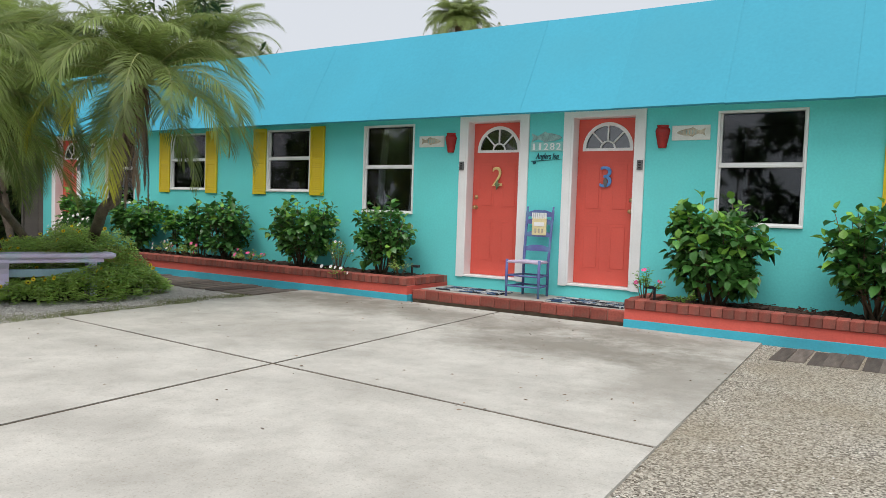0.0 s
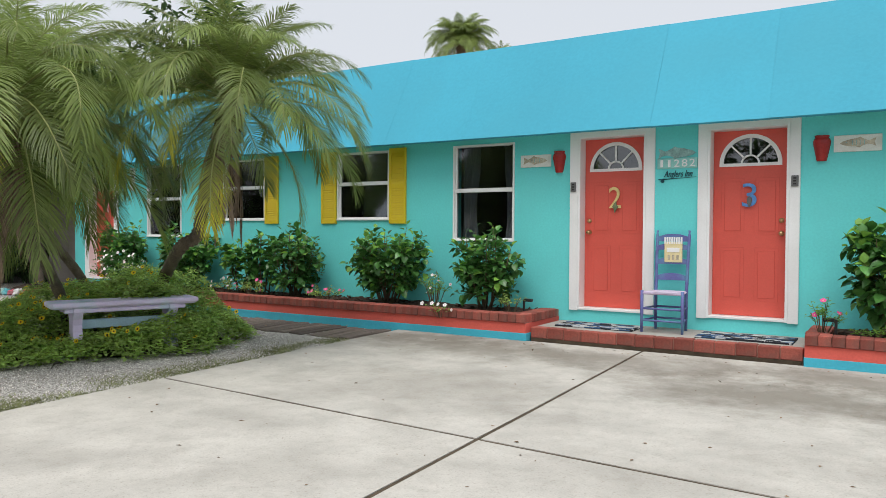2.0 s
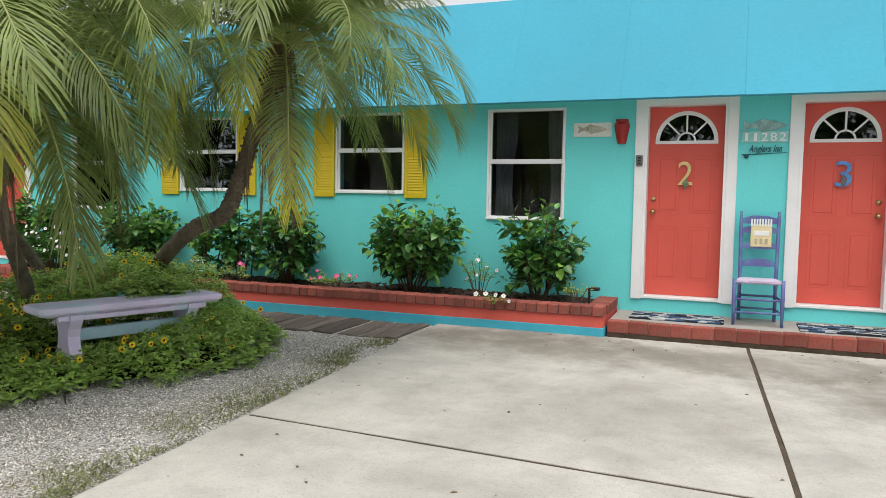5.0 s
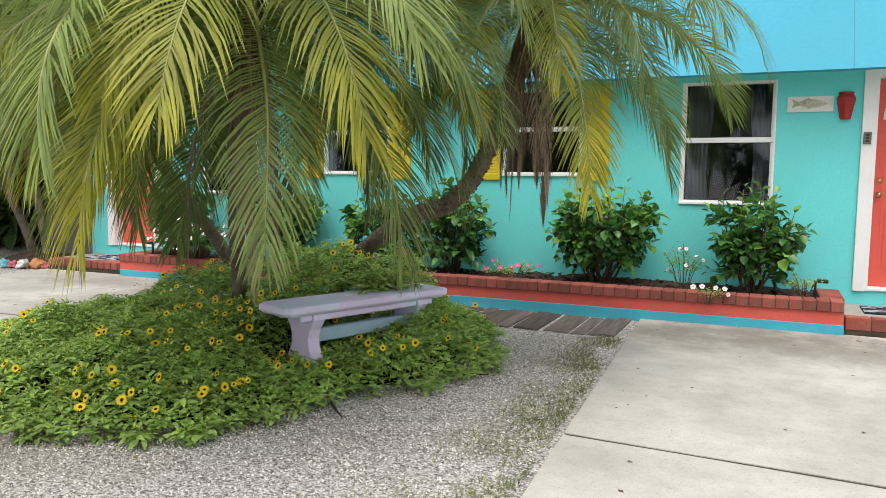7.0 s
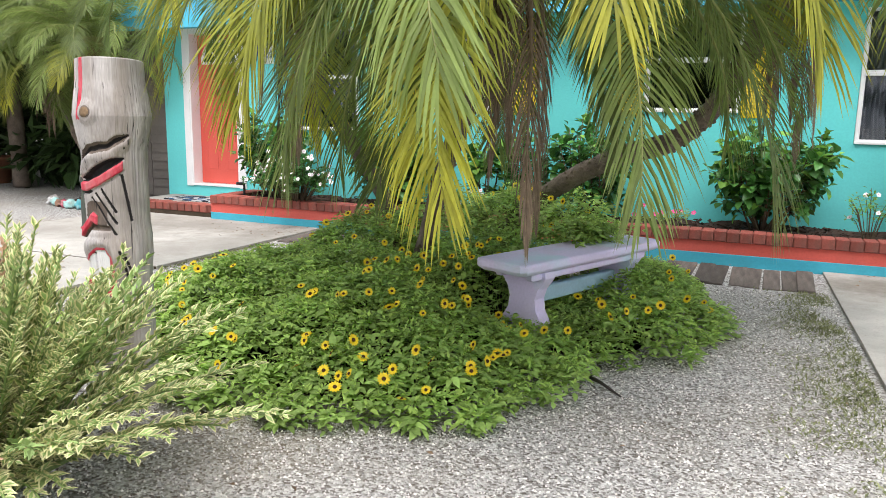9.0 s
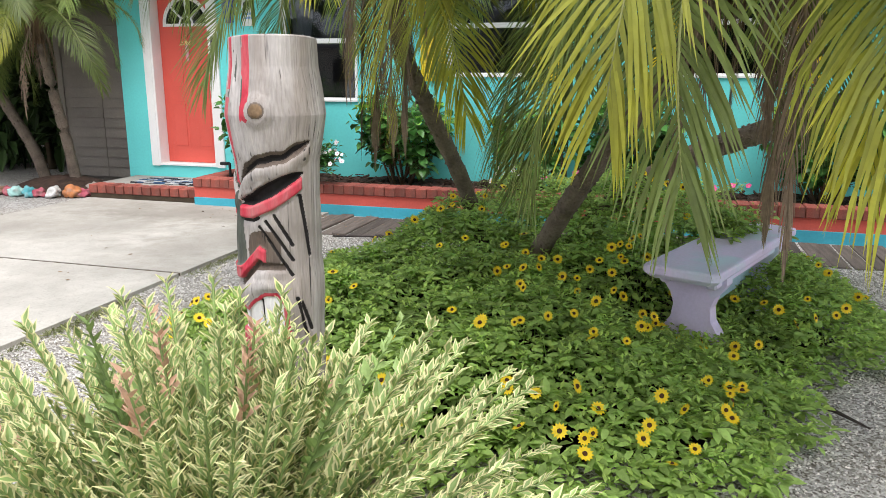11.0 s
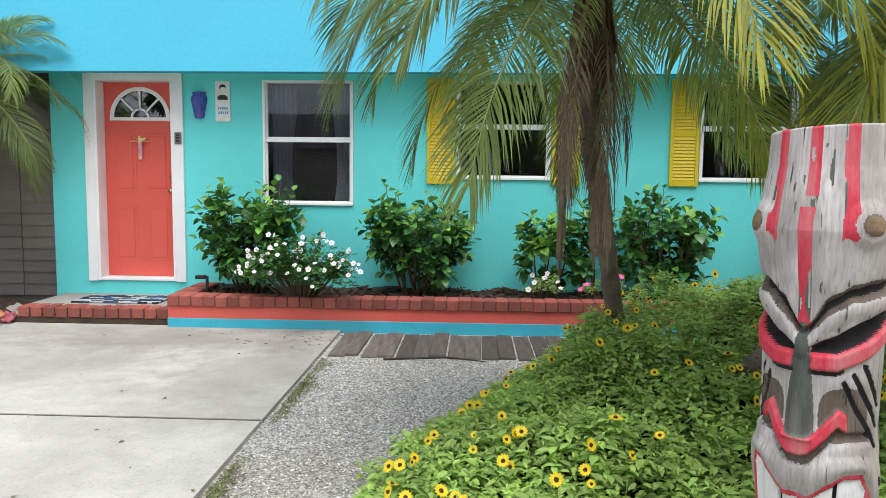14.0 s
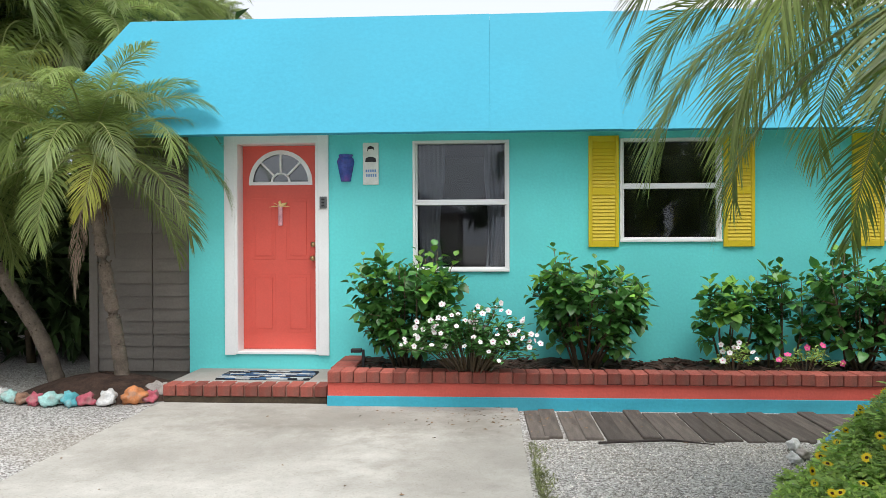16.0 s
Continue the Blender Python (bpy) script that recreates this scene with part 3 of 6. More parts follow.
    outline(bm, [(x * 0.99, z) for x, z in arc], yf + 0.012, yf + 0.016)
    pane = part("fanlight_pane", bm, M_FAN, d)
    pane.visible_shadow = False
    # lock and knob
    s = 1 if hinge_left else -1
    for z, rad, dep in ((1.39, 0.028, 0.02), (1.25, 0.03, 0.06)):
        bm = bmesh.new()
        lathe(bm, [(0.0, 0.0), (rad, 0.0), (rad, 0.008), (0.012, 0.012), (0.012, dep * 0.4), (rad * 0.85, dep * 0.6), (rad * 0.8, dep), (0.0, dep + 0.004)], 14)
        bm.transform(Matrix.Translation((s * (dw - 0.06), yf, z)) @ Matrix.Rotation(radians(90), 4, "X"))
        part("door_knob" if dep > 0.03 else "deadbolt", bm, M_BRASS, leaf, "brass hardware", smooth=True)
    # keypad on the casing
    kp = part("keypad", bx(s * (w - 0.05) - 0.035, s * (w - 0.05) + 0.035, -0.048, -0.03, 1.745, 1.862, bevel=0.004), M_KEYPAD, d, "dark grey plastic lock box")
    for r_ in range(3):
        part("key_button", bx(s * (w - 0.05) - 0.015, s * (w - 0.05) + 0.015, -0.052, -0.047, 1.765 + 0.03 * r_, 1.782 + 0.03 * r_), M_BLACK, kp)
    return d, yf


M_CREAM = mat("cream_paint", (0.75, 0.58, 0.25), 0.6, 0.1, 20, 80, 0.1)
M_CARD = mat("pale_yellow_card", (0.74, 0.64, 0.36), 0.6, 0.08, 20, 80, 0.1)
M_BLUEPAINT = mat("blue_number_paint", (0.1, 0.26, 0.55), 0.6, 0.15, 20, 80, 0.1)
M_GREENPAINT = mat("green_ornament_paint", (0.16, 0.2, 0.1), 0.6, 0.2, 20, 80, 0.1)
M_PINKPAINT = mat("pale_pink_paint", (0.7, 0.36, 0.4), 0.6, 0.2, 20, 80, 0.1)
M_REDPOT = mat("glazed_red_ceramic", (0.34, 0.02, 0.018), 0.25, 0.2, 10, 80, 0.1)
M_BLUEPOT = mat("glazed_blue_ceramic", (0.05, 0.08, 0.33), 0.25, 0.3, 14, 80, 0.1, dirt=(0.2, 0.06, 0.28), dirt_amt=0.7, dirt_scale=9)
M_SIGN = mat("weathered_white_sign", (0.74, 0.75, 0.7), 0.7, 0.1, 8, 60, 0.15, dirt=(0.42, 0.44, 0.38), dirt_amt=0.5, dirt_scale=8)
M_SIGNTEAL = mat("pale_teal_relief", (0.3, 0.62, 0.58), 0.7, 0.1, 8, 60, 0.15)
M_FISH = mat("tan_fish_relief", (0.45, 0.4, 0.3), 0.7, 0.3, 12, 60, 0.15)
M_FISHDARK = mat("grey_fish_relief", (0.26, 0.42, 0.4), 0.7, 0.3, 12, 60, 0.15)
M_TEALDARK = mat("dark_teal_script", (0.01, 0.07, 0.09), 0.6, 0.1)

for i, ((x0, x1), left, digit) in enumerate(zip(DOORS, (True, False, True), ("one", "two", "three"))):
    d, yf = door_unit(x0, x1, i + 1, left, digit)
    num = thing("door_number", {"one": "pink and cream palm shaped numeral one ornament", "two": "cream wooden numeral two with a green ornament", "three": "blue wooden numeral three with a fish ornament"}[digit] + " on a coral door", "house number", m=Matrix.Translation(((x0 + x1) / 2, yf - 0.0115, 0)))
    if digit == "one":
        part("trunk", bx(-0.02, 0.022, -0.02, 0, 1.58, 1.8, bevel=0.006), M_PINKPAINT, num)
        bm = bmesh.new()
        for a in (-75, -40, 0, 40, 75):
            c, s = math.sin(radians(a)), math.cos(radians(a))
            outline(bm, [(0, 1.77), (c * 0.06 - s * 0.018, 1.77 + s * 0.05), (c * 0.115, 1.745 + s * 0.09), (c * 0.06 + s * 0.016, 1.765 + s * 0.03)], -0.024, -0.002)
        part("leaves", bm, M_CREAM, num, "cream palm leaves")
    else:
        text_part("numeral", "2" if digit == "two" else "3", 0.37, M_CREAM if digit == "two" else M_BLUEPAINT, num, Matrix.Translation((0, -0.012, 1.545)) @ UPRIGHT, width=0.15)
        bm = bmesh.new()
        outline(bm, [(0.0, 1.49), (0.025, 1.53), (0.045, 1.56), (0.025, 1.58), (0.02, 1.63), (-0.005, 1.6), (-0.03, 1.56), (-0.012, 1.54)] if digit == "two" else [(-0.022, 1.58), (0.0, 1.53), (0.022, 1.58), (0.026, 1.63), (0.0, 1.66), (-0.026, 1.63)], -0.03, -0.018)
        part("ornament", bm, M_GREENPAINT if digit == "two" else M_KEYPAD, num)


# ---- windows ----
def window_unit(x0, x1, z0, z1, index, mid, curtains=False):
    wn_ = structure(new("window_%d" % index), "white framed sash window with dark reflecting glass", "window")
    wn_.location = ((x0 + x1) / 2, 0, 0)
    w, t = (x1 - x0) / 2, 0.028
    for s in (-1, 1):
        a, b = sorted((s * (w - 0.002), s * (w - t)))
        part("window_frame", bx(a, b, -0.014, 0.1, z0, z1, bevel=0.004), M_WHITE, wn_)
    for a, b in ((z0, z0 + t), (z1 - t, z1)):
        part("window_frame", bx(-w + t, w - t, -0.012, 0.1, a, b, bevel=0.003), M_WHITE, wn_)
    part("window_sill", bx(-w + 0.002, w - 0.002, -0.026, -0.015, z0, z0 + 0.026, bevel=0.003), M_WHITE, wn_)
    part("meeting_rail", bx(-w + t, w - t, 0.0, 0.06, mid - 0.017, mid + 0.017, bevel=0.003), M_WHITE, wn_)
    for lo, hi, y in ((z0 + t, mid - 0.02, 0.03), (mid + 0.02, z1 - t, 0.045)):
        sash = bmesh.new()
        for s in (-1, 1):
            a, b = sorted((s * (w - t), s * (w - t - 0.018)))
            box(sash, a, b, y - 0.012, y + 0.02, lo, hi)
        box(sash, -w + t + 0.018, w - t - 0.018, y - 0.012, y + 0.02, lo, lo + 0.018)
        part("sash", sash, M_WHITE, wn_)
        p = part("pane", bx(-w + t + 0.01, w - t - 0.01, y + 0.004, y + 0.008, lo + 0.004, hi - 0.001), M_GLASS, wn_)
        p.visible_shadow = False
    for s, gather in ((-1, 0.26), (1, 0.2)):
        if not curtains:
            continue
        bm = bmesh.new()
        cols = [[bm.verts.new((s * (w - 0.05) - s * (gather * k / 18) * (1 - 0.25 * math.sin(max(0, min(1, (1.9 - z) / 0.7)) * math.pi)), 0.2 + 0.018 * math.sin(k * 1.9), z)) for z in (z0 - 0.1, z0 + 0.3, z0 + 0.6, z1 - 0.35, z1)] for k in range(19)]
        for a, b in zip(cols, cols[1:]):
            for j in range(4):
                f = bm.faces.new((a[j], b[j], b[j + 1], a[j + 1]))
                f.smooth = True
        bmesh.ops.solidify(bm, geom=bm.faces[:], thickness=0.003)
        tagged(mesh_ob("curtain", bm, M_CURTAIN), "sheer grey gathered curtain hanging behind the window", "curtain").location.x = (x0 + x1) / 2
    return wn_


for i, (x0, x1) in enumerate(TALL):
    window_unit(x0, x1, 1.12, 2.405, i + 1, 1.79, curtains=(i < 2))
for i, (x0, x1) in enumerate(SMALL):
    window_unit(x0, x1, 1.405, 2.405, i + 4, 1.935)


def shutter():
    s = thing("shutter", "bright yellow louvred shutter beside a window", "shutter", "yellow window shutters")
    w, z0, z1 = 0.145, 1.357, 2.43
    part("backing", bx(-w + 0.03, w - 0.03, -0.016, -0.003, z0 + 0.04, z1 - 0.04), M_YELLOW, s)
    for a in (-w, w - 0.036):
        part("stile", bx(a, a + 0.036, -0.032, -0.002, z0, z1, bevel=0.003), M_YELLOW, s)
    for a, b in ((z0, z0 + 0.06), (1.86, 1.93), (z1 - 0.06, z1)):
        part("rail", bx(-w + 0.036, w - 0.036, -0.03, -0.002, a, b, bevel=0.003), M_YELLOW, s)
    slat = None
    zs = [z for z in np.arange(z0 + 0.08, 1.85, 0.034)] + [z for z in np.arange(1.95, z1 - 0.07, 0.034)]
    for z in zs:
        if slat is None:
            slat = part("slat", bx(-w + 0.037, w - 0.037, -0.003, 0.003, -0.019, 0.019, m=Matrix.Rotation(radians(-20), 4, "X")), M_YELLOW, s)
            slat.location = (0, -0.02, z)
        else:
            o = new("slat", slat.data)
            o.parent, o.location = s, (0, -0.02, z)
    return s


first = None
for x0, x1 in SMALL:
    for x in (x0 - 0.155, x1 + 0.155):
        if first is None:
            first = shutter()
            first.location.x = x
        else:
            copy_thing(first, Matrix.Translation((x, 0, 0)))


# ---- steps, planters, deck ----
def brick_mesh(name, w, d, h):
    bm = bx(-w / 2, w / 2, -d / 2, d / 2, 0, h, bevel=0.006)
    me = bpy.data.meshes.new(name)
    bm.to_mesh(me)
    bm.free()
    me.materials.append(M_BRICK)
    return me


BRICK_A, BRICK_B = brick_mesh("brick", 0.108, 0.205, 0.098), brick_mesh("brick", 0.193, 0.12, 0.12)
brng = random.Random(11)


def brick(parent, me, x, y, z, rz=0):
    o = new("brick", me)
    o.parent = parent
    o.matrix_local = Matrix.Translation((x, y, z + brng.uniform(-0.003, 0.003))) @ Euler((radians(brng.uniform(-1, 1)), radians(brng.uniform(-1, 1)), radians(rz + brng.uniform(-0.7, 0.7)))).to_matrix().to_4x4()
    return o


def step(name, x0, x1, me, pitch, label):
    s = structure(mesh_ob(name, bx(x0 + 0.002, x1 - 0.002, -0.74, -0.001, -0.05, 0.155, bevel=0.004), M_STEP), label, "step")
    part("footing", bx(x0 + 0.004, x1 - 0.004, -0.86, -0.741, -0.05, 0.148), M_MORTAR, s)
    n = int((x1 - x0) / pitch)
    for k in range(n):
        x = x0 + (x1 - x0) * (k + 0.5) / n
        brick(s, me, x, -0.785 if me is BRICK_A else -0.815, 0.06 if me is BRICK_A else 0.038)
    part("lower_course", bx(x0 + 0.01, x1 - 0.01, -0.872, -0.862, -0.02, 0.058 if me is BRICK_A else 0.036, bevel=0.003), M_JOINT, s)
    return s


step("step_west", -10.35, -8.87, BRICK_A, 0.114, "low grey concrete door step edged with red brick")
step("step_east", -0.12, 2.72, BRICK_B, 0.2, "low grey concrete door step edged with red brick")


def planter(name, x0, x1, ends, label):
    """Front wall with blue base band, coral band and a brick cap."""
    p = structure(new(name), label, "planter")
    yf, t = -0.965, 0.17
    segs = [(x0, x1, yf, yf + t)]
    if "w" in ends:
        segs.append((x0, x0 + t, yf + t, -0.003))
    if "e" in ends:
        segs.append((x1 - t, x1, yf + t, -0.003))
    for i, (a, b, c, d) in enumerate(segs):
        part("coral_band", bx(a, b, c, d, 0.09, 0.205), M_CORALWALL, p, "coral painted stucco band")
        e = 0.006
        part("blue_band", bx(a - e, b + e, c - e, d + (e if i == 0 else -e), -0.05, 0.092, bevel=0.003), M_BLUEBAND, p, "blue painted base band")
        part("mortar_bed", bx(a + 0.004, b - 0.004, c + 0.004, d - 0.004, 0.203, 0.292), M_MORTAR, p)
    n = int((x1 - x0) / 0.112)
    for k in range(n):
        brick(p, BRICK_A, x0 + (x1 - x0) * (k + 0.5) / n, yf + 0.08, 0.207)
    for side, x in (("w", x0 + 0.085), ("e", x1 - 0.085)):
        if side in ends:
            for k in range(6):
                brick(p, BRICK_A, x, yf + 0.24 + 0.112 * k, 0.207, 90)
    # mulch surface
    bm = bmesh.new()
    nx = int((x1 - x0) / 0.06)
    rows = [[bm.verts.new((x0 + 0.02 + (x1 - x0 - 0.04) * i / nx, yf + t - 0.02 + (-0.004 - yf - t + 0.02) * j / 12,
                           0.235 + 0.05 * noise.noise((i * 0.2, j * 0.5, x0)) + 0.02 * noise.noise((i * 0.9, j * 1.3, 3)) + 0.03 * j / 12)) for j in range(13)] for i in range(nx + 1)]
    for a, b in zip(rows, rows[1:]):
        for j in range(12):
            bm.faces.new((a[j], b[j], b[j + 1], a[j + 1]))
    part("soil", bm, M_MULCH, p, "dark shredded mulch")
    # loose chips
    bm = bmesh.new()
    crng = random.Random(int(x0 * 7) + 100)
    for k in range(int((x1 - x0) * 130)):
        m = Matrix.Translation((crng.uniform(x0 + 0.2, x1 - 0.2), crng.uniform(yf + t + 0.02, -0.05), 0.262 + crng.uniform(-0.01, 0.03))) @ Euler((crng.uniform(-0.5, 0.5), crng.uniform(-0.5, 0.5), crng.uniform(0, 6.3))).to_matrix().to_4x4()
        s = crng.uniform(0.02, 0.05)
        box(bm, -s, s, -s * 0.3, s * 0.3, -0.003, 0.003, m=m)
    o = part("mulch_chips", bm, M_MULCH, p)
    o["kind"] = "stuff"
    return p


planter("planter_west", -8.85, -0.14, "we", "long raised planter with coral and blue bands and brick cap")
planter("planter_east", 2.74, 8.9, "w", "raised planter with coral and blue bands and brick cap")


def deck(name, x0, x1, y0, label):
    b = structure(mesh_ob(name, bx(x0 + 0.02, x1 - 0.02, y0 + 0.05, -1.0, -0.08, -0.03), M_JOINT), label, "boardwalk")
    drng = random.Random(int(x0 * 10))
    x, me = x0, None
    while x < x1 - 0.1:
        w = 0.135
        if me is None:
            o = part("plank", bx(-w / 2, w / 2, y0, -0.985, -0.04, -0.004, bevel=0.006), M_DECK, b)
            me = o.data
        else:
            o = new("plank", me)
            o.parent = b
        o.location = (x + w / 2, drng.uniform(-0.06, 0.0), drng.uniform(-0.008, 0.008))
        o.rotation_euler = (0, radians(drng.uniform(-1.5, 1.5)), radians(drng.uniform(-0.8, 0.8)))
        x += w + 0.006
    return b


deck("boardwalk_middle", -7.19, -1.95, -1.85, "weathered grey brown wooden board strip by the planter")
deck("boardwalk_east", 4.32, 8.5, -1.72, "weathered grey brown wooden board strip by the planter")


# ---- plants ----
def leaf_verts(bm, m, length, width, fold=0.25, droop=0.2, mi=0, tri=False):
    """One pointed leaf along +y of m, folded on its midrib."""
    if tri:
        pts = [(0, 0, 0), (-width / 2, length * 0.45, fold * width), (0, length, -droop * length), (width / 2, length * 0.45, fold * width)]
        v = [bm.verts.new(m @ Vector(p)) for p in pts]
        for q in ((v[0], v[2], v[1]), (v[0], v[3], v[2])):
            f = bm.faces.new(q)
            f.material_index = mi
        return
    pts = [(0, 0, 0), (-width * 0.42, length * 0.28, fold * width), (-width * 0.4, length * 0.62, fold * width * 0.8 - droop * length * 0.4), (0, length, -droop * length),
           (width * 0.4, length * 0.62, fold * width * 0.8 - droop * length * 0.4), (width * 0.42, length * 0.28, fold * width), (0, length * 0.3, 0), (0, length * 0.65, -droop * length * 0.4)]
    v = [bm.verts.new(m @ Vector(p)) for p in pts]
    for q in ((0, 6, 1), (1, 6, 7, 2), (2, 7, 3), (0, 5, 6), (5, 4, 7, 6), (4, 3, 7)):
        f = bm.faces.new([v[i] for i in q])
        f.material_index, f.smooth = mi, True


def aim(p, d, roll=0.0):
    """Pose at p with +y along d."""
    q = Vector(d).to_track_quat("Y", "Z")
    return Matrix.Translation(p) @ q.to_matrix().to_4x4() @ Matrix.Rotation(roll, 4, "Y")


def hibiscus(name, x, y, z, width, height, leaves, seed, label, young=0.25, leafsize=0.12, depth=0.6, sparse=False, group="planter shrubs"):
    """Upright leggy stems from one root, fanning out, each with side shoots and broad drooping leaves towards its end."""
    r = random.Random(seed)
    t = thing(name, label, "shrub", group, Matrix.Translation((x, y, z)))
    stems, fol = bmesh.new(), bmesh.new()
    shoots = []
    n = 5 if sparse else int(9 + 7 * width)
    for k in range(n):
        a = 2 * math.pi * (k + r.uniform(-0.35, 0.35)) / n
        q = r.uniform(0.15, 1.0) ** 0.6
        reach = width * 0.5 * q
        tall = height * r.uniform(0.78, 1.06) * (1 - 0.2 * q * q)
        p0 = Vector((r.uniform(-0.07, 0.07) + math.cos(a) * 0.05, r.uniform(-0.04, 0.04), 0))
        tip_ = Vector((math.cos(a) * reach * 0.9, math.sin(a) * reach * depth, tall))
        pm = p0.lerp(tip_, 0.5) + Vector((math.cos(a) * 0.05, math.sin(a) * 0.03, -0.02))
        tube(stems, [p0, pm, tip_], [0.013, 0.009, 0.003], 5)
        shoots.append((pm.lerp(tip_, 0.1), tip_, 1.0))
        for j in range(3 if sparse else 5):
            u = r.uniform(0.18, 0.85)
            b0 = p0.lerp(pm, u * 2) if u < 0.5 else pm.lerp(tip_, u * 2 - 1)
            side = a + r.gauss(0, 1.0)
            b1 = b0 + Vector((math.cos(side), math.sin(side) * depth, r.uniform(0.1, 0.9))).normalized() * r.uniform(0.12, 0.26) * min(1.1, width + 0.2)
            b1.z = min(b1.z, height * 1.02)
            b1.x = max(-width * 0.53, min(width * 0.53, b1.x))
            tube(stems, [b0, b1], [0.005, 0.002], 4, caps=False)
            shoots.append((b0.lerp(b1, 0.25), b1, 0.75))
    per = max(4, int(leaves * 1.9 / len(shoots)))
    for b0, b1, vigour in shoots:
        along = (b1 - b0).normalized()
        spin = r.uniform(0, 6.28)
        for j in range(per):
            u = (j + r.random()) / per
            p = b0.lerp(b1, 0.05 + u)
            out = Matrix.Rotation(spin + 2.4 * j, 3, along) @ along.orthogonal().normalized()
            rise = r.uniform(0.0, 0.65) + (0.9 if u > 0.85 else 0.0)
            d = (out + along * rise + Vector((0, -0.12, 0.05))).normalized()
            p = p + d * r.uniform(0.01, 0.045)
            L = leafsize * r.uniform(0.6, 1.15) * (0.7 if u > 0.88 else 1.0)
            fresh = r.random() < (young * 2.2 if u > 0.8 and p.z > height * 0.55 else young * 0.2)
            leaf_verts(fol, aim(p, d, r.uniform(-0.5, 0.5)), L, L * 0.86, 0.2, r.uniform(0.0, 0.28), 1 if fresh else 0)
    part("branchwork", stems, M_STEM, t)
    part("foliage", fol, [M_LEAF, M_LEAFY], t)
    return t


HIB = "glossy dark green hibiscus shrub growing in the mulched planter"
hibiscus("hibiscus_shrub", -8.2, -0.5, 0.24, 1.0, 1.2, 620, 1, HIB, 0.3)
hibiscus("hibiscus_shrub", -6.58, -0.45, 0.24, 1.12, 1.12, 560, 2, HIB, 0.3)
hibiscus("hibiscus_shrub", -5.28, -0.45, 0.24, 0.5, 0.95, 190, 3, "thin upright hibiscus shrub with pale young leaves", 0.5, sparse=True)
hibiscus("hibiscus_shrub", -4.15, -0.45, 0.24, 0.95, 1.08, 420, 4, HIB, 0.15)
hibiscus("hibiscus_shrub", -4.85, -0.4, 0.24, 0.5, 1.0, 150, 14, "thin open hibiscus shrub with sparse leaves", 0.2, sparse=True)
hibiscus("hibiscus_shrub", -2.42, -0.5, 0.24, 1.08, 1.13, 640, 5, HIB, 0.35)
hibiscus("hibiscus_shrub", -0.9, -0.5, 0.24, 0.82, 1.1, 460, 6, HIB, 0.2)
hibiscus("hibiscus_shrub", 3.55, -0.5, 0.24, 1.1, 1.17, 640, 7, HIB, 0.35, 0.14)
hibiscus("hibiscus_shrub", 5.05, -0.5, 0.24, 1.0, 1.22, 560, 8, HIB, 0.35, 0.14)


def petal_ring(bm, n, r0, r1, width, tilt, mi=0):
    for k in range(n):
        a = 2 * math.pi * k / n
        m = Matrix.Rotation(a, 4, "Z")
        pts = [(-width * 0.3, r0, 0), (width * 0.3, r0, 0), (width * 0.5, (r0 + r1) / 2, tilt * 0.6), (0.0, r1, tilt), (-width * 0.5, (r0 + r1) / 2, tilt * 0.6)]
        f = bm.faces.new([bm.verts.new(m @ Vector(p)) for p in pts])
        f.material_index = mi


def flower_mesh(name, petal, n, rad, eye_r, eye_mat, width):
    bm = bmesh.new()
    petal_ring(bm, n, eye_r * 0.7, rad, width, 0.003)
    c = bmesh.ops.create_cone(bm, cap_ends=True, segments=8, radius1=eye_r, radius2=eye_r * 0.6, depth=eye_r * 0.8, matrix=Matrix.Translation((0, 0, eye_r * 0.35)))
    for v in c["verts"]:
        for f in v.link_faces:
            f.material_index = 1
    me = bpy.data.meshes.new(name)
    bm.to_mesh(me)
    bm.free()
    me.materials.append(petal)
    me.materials.append(eye_mat)
    return me


F_WHITE = flower_mesh("flower", M_WHITEPETAL, 5, 0.026, 0.005, M_PINKPETAL, 0.028)
F_PINK = flower_mesh("flower", M_PINKPETAL, 5, 0.03, 0.006, M_CREAM, 0.03)
F_YELLOW = flower_mesh("flower", M_PETAL, 13, 0.032, 0.0105, M_EYE, 0.014)


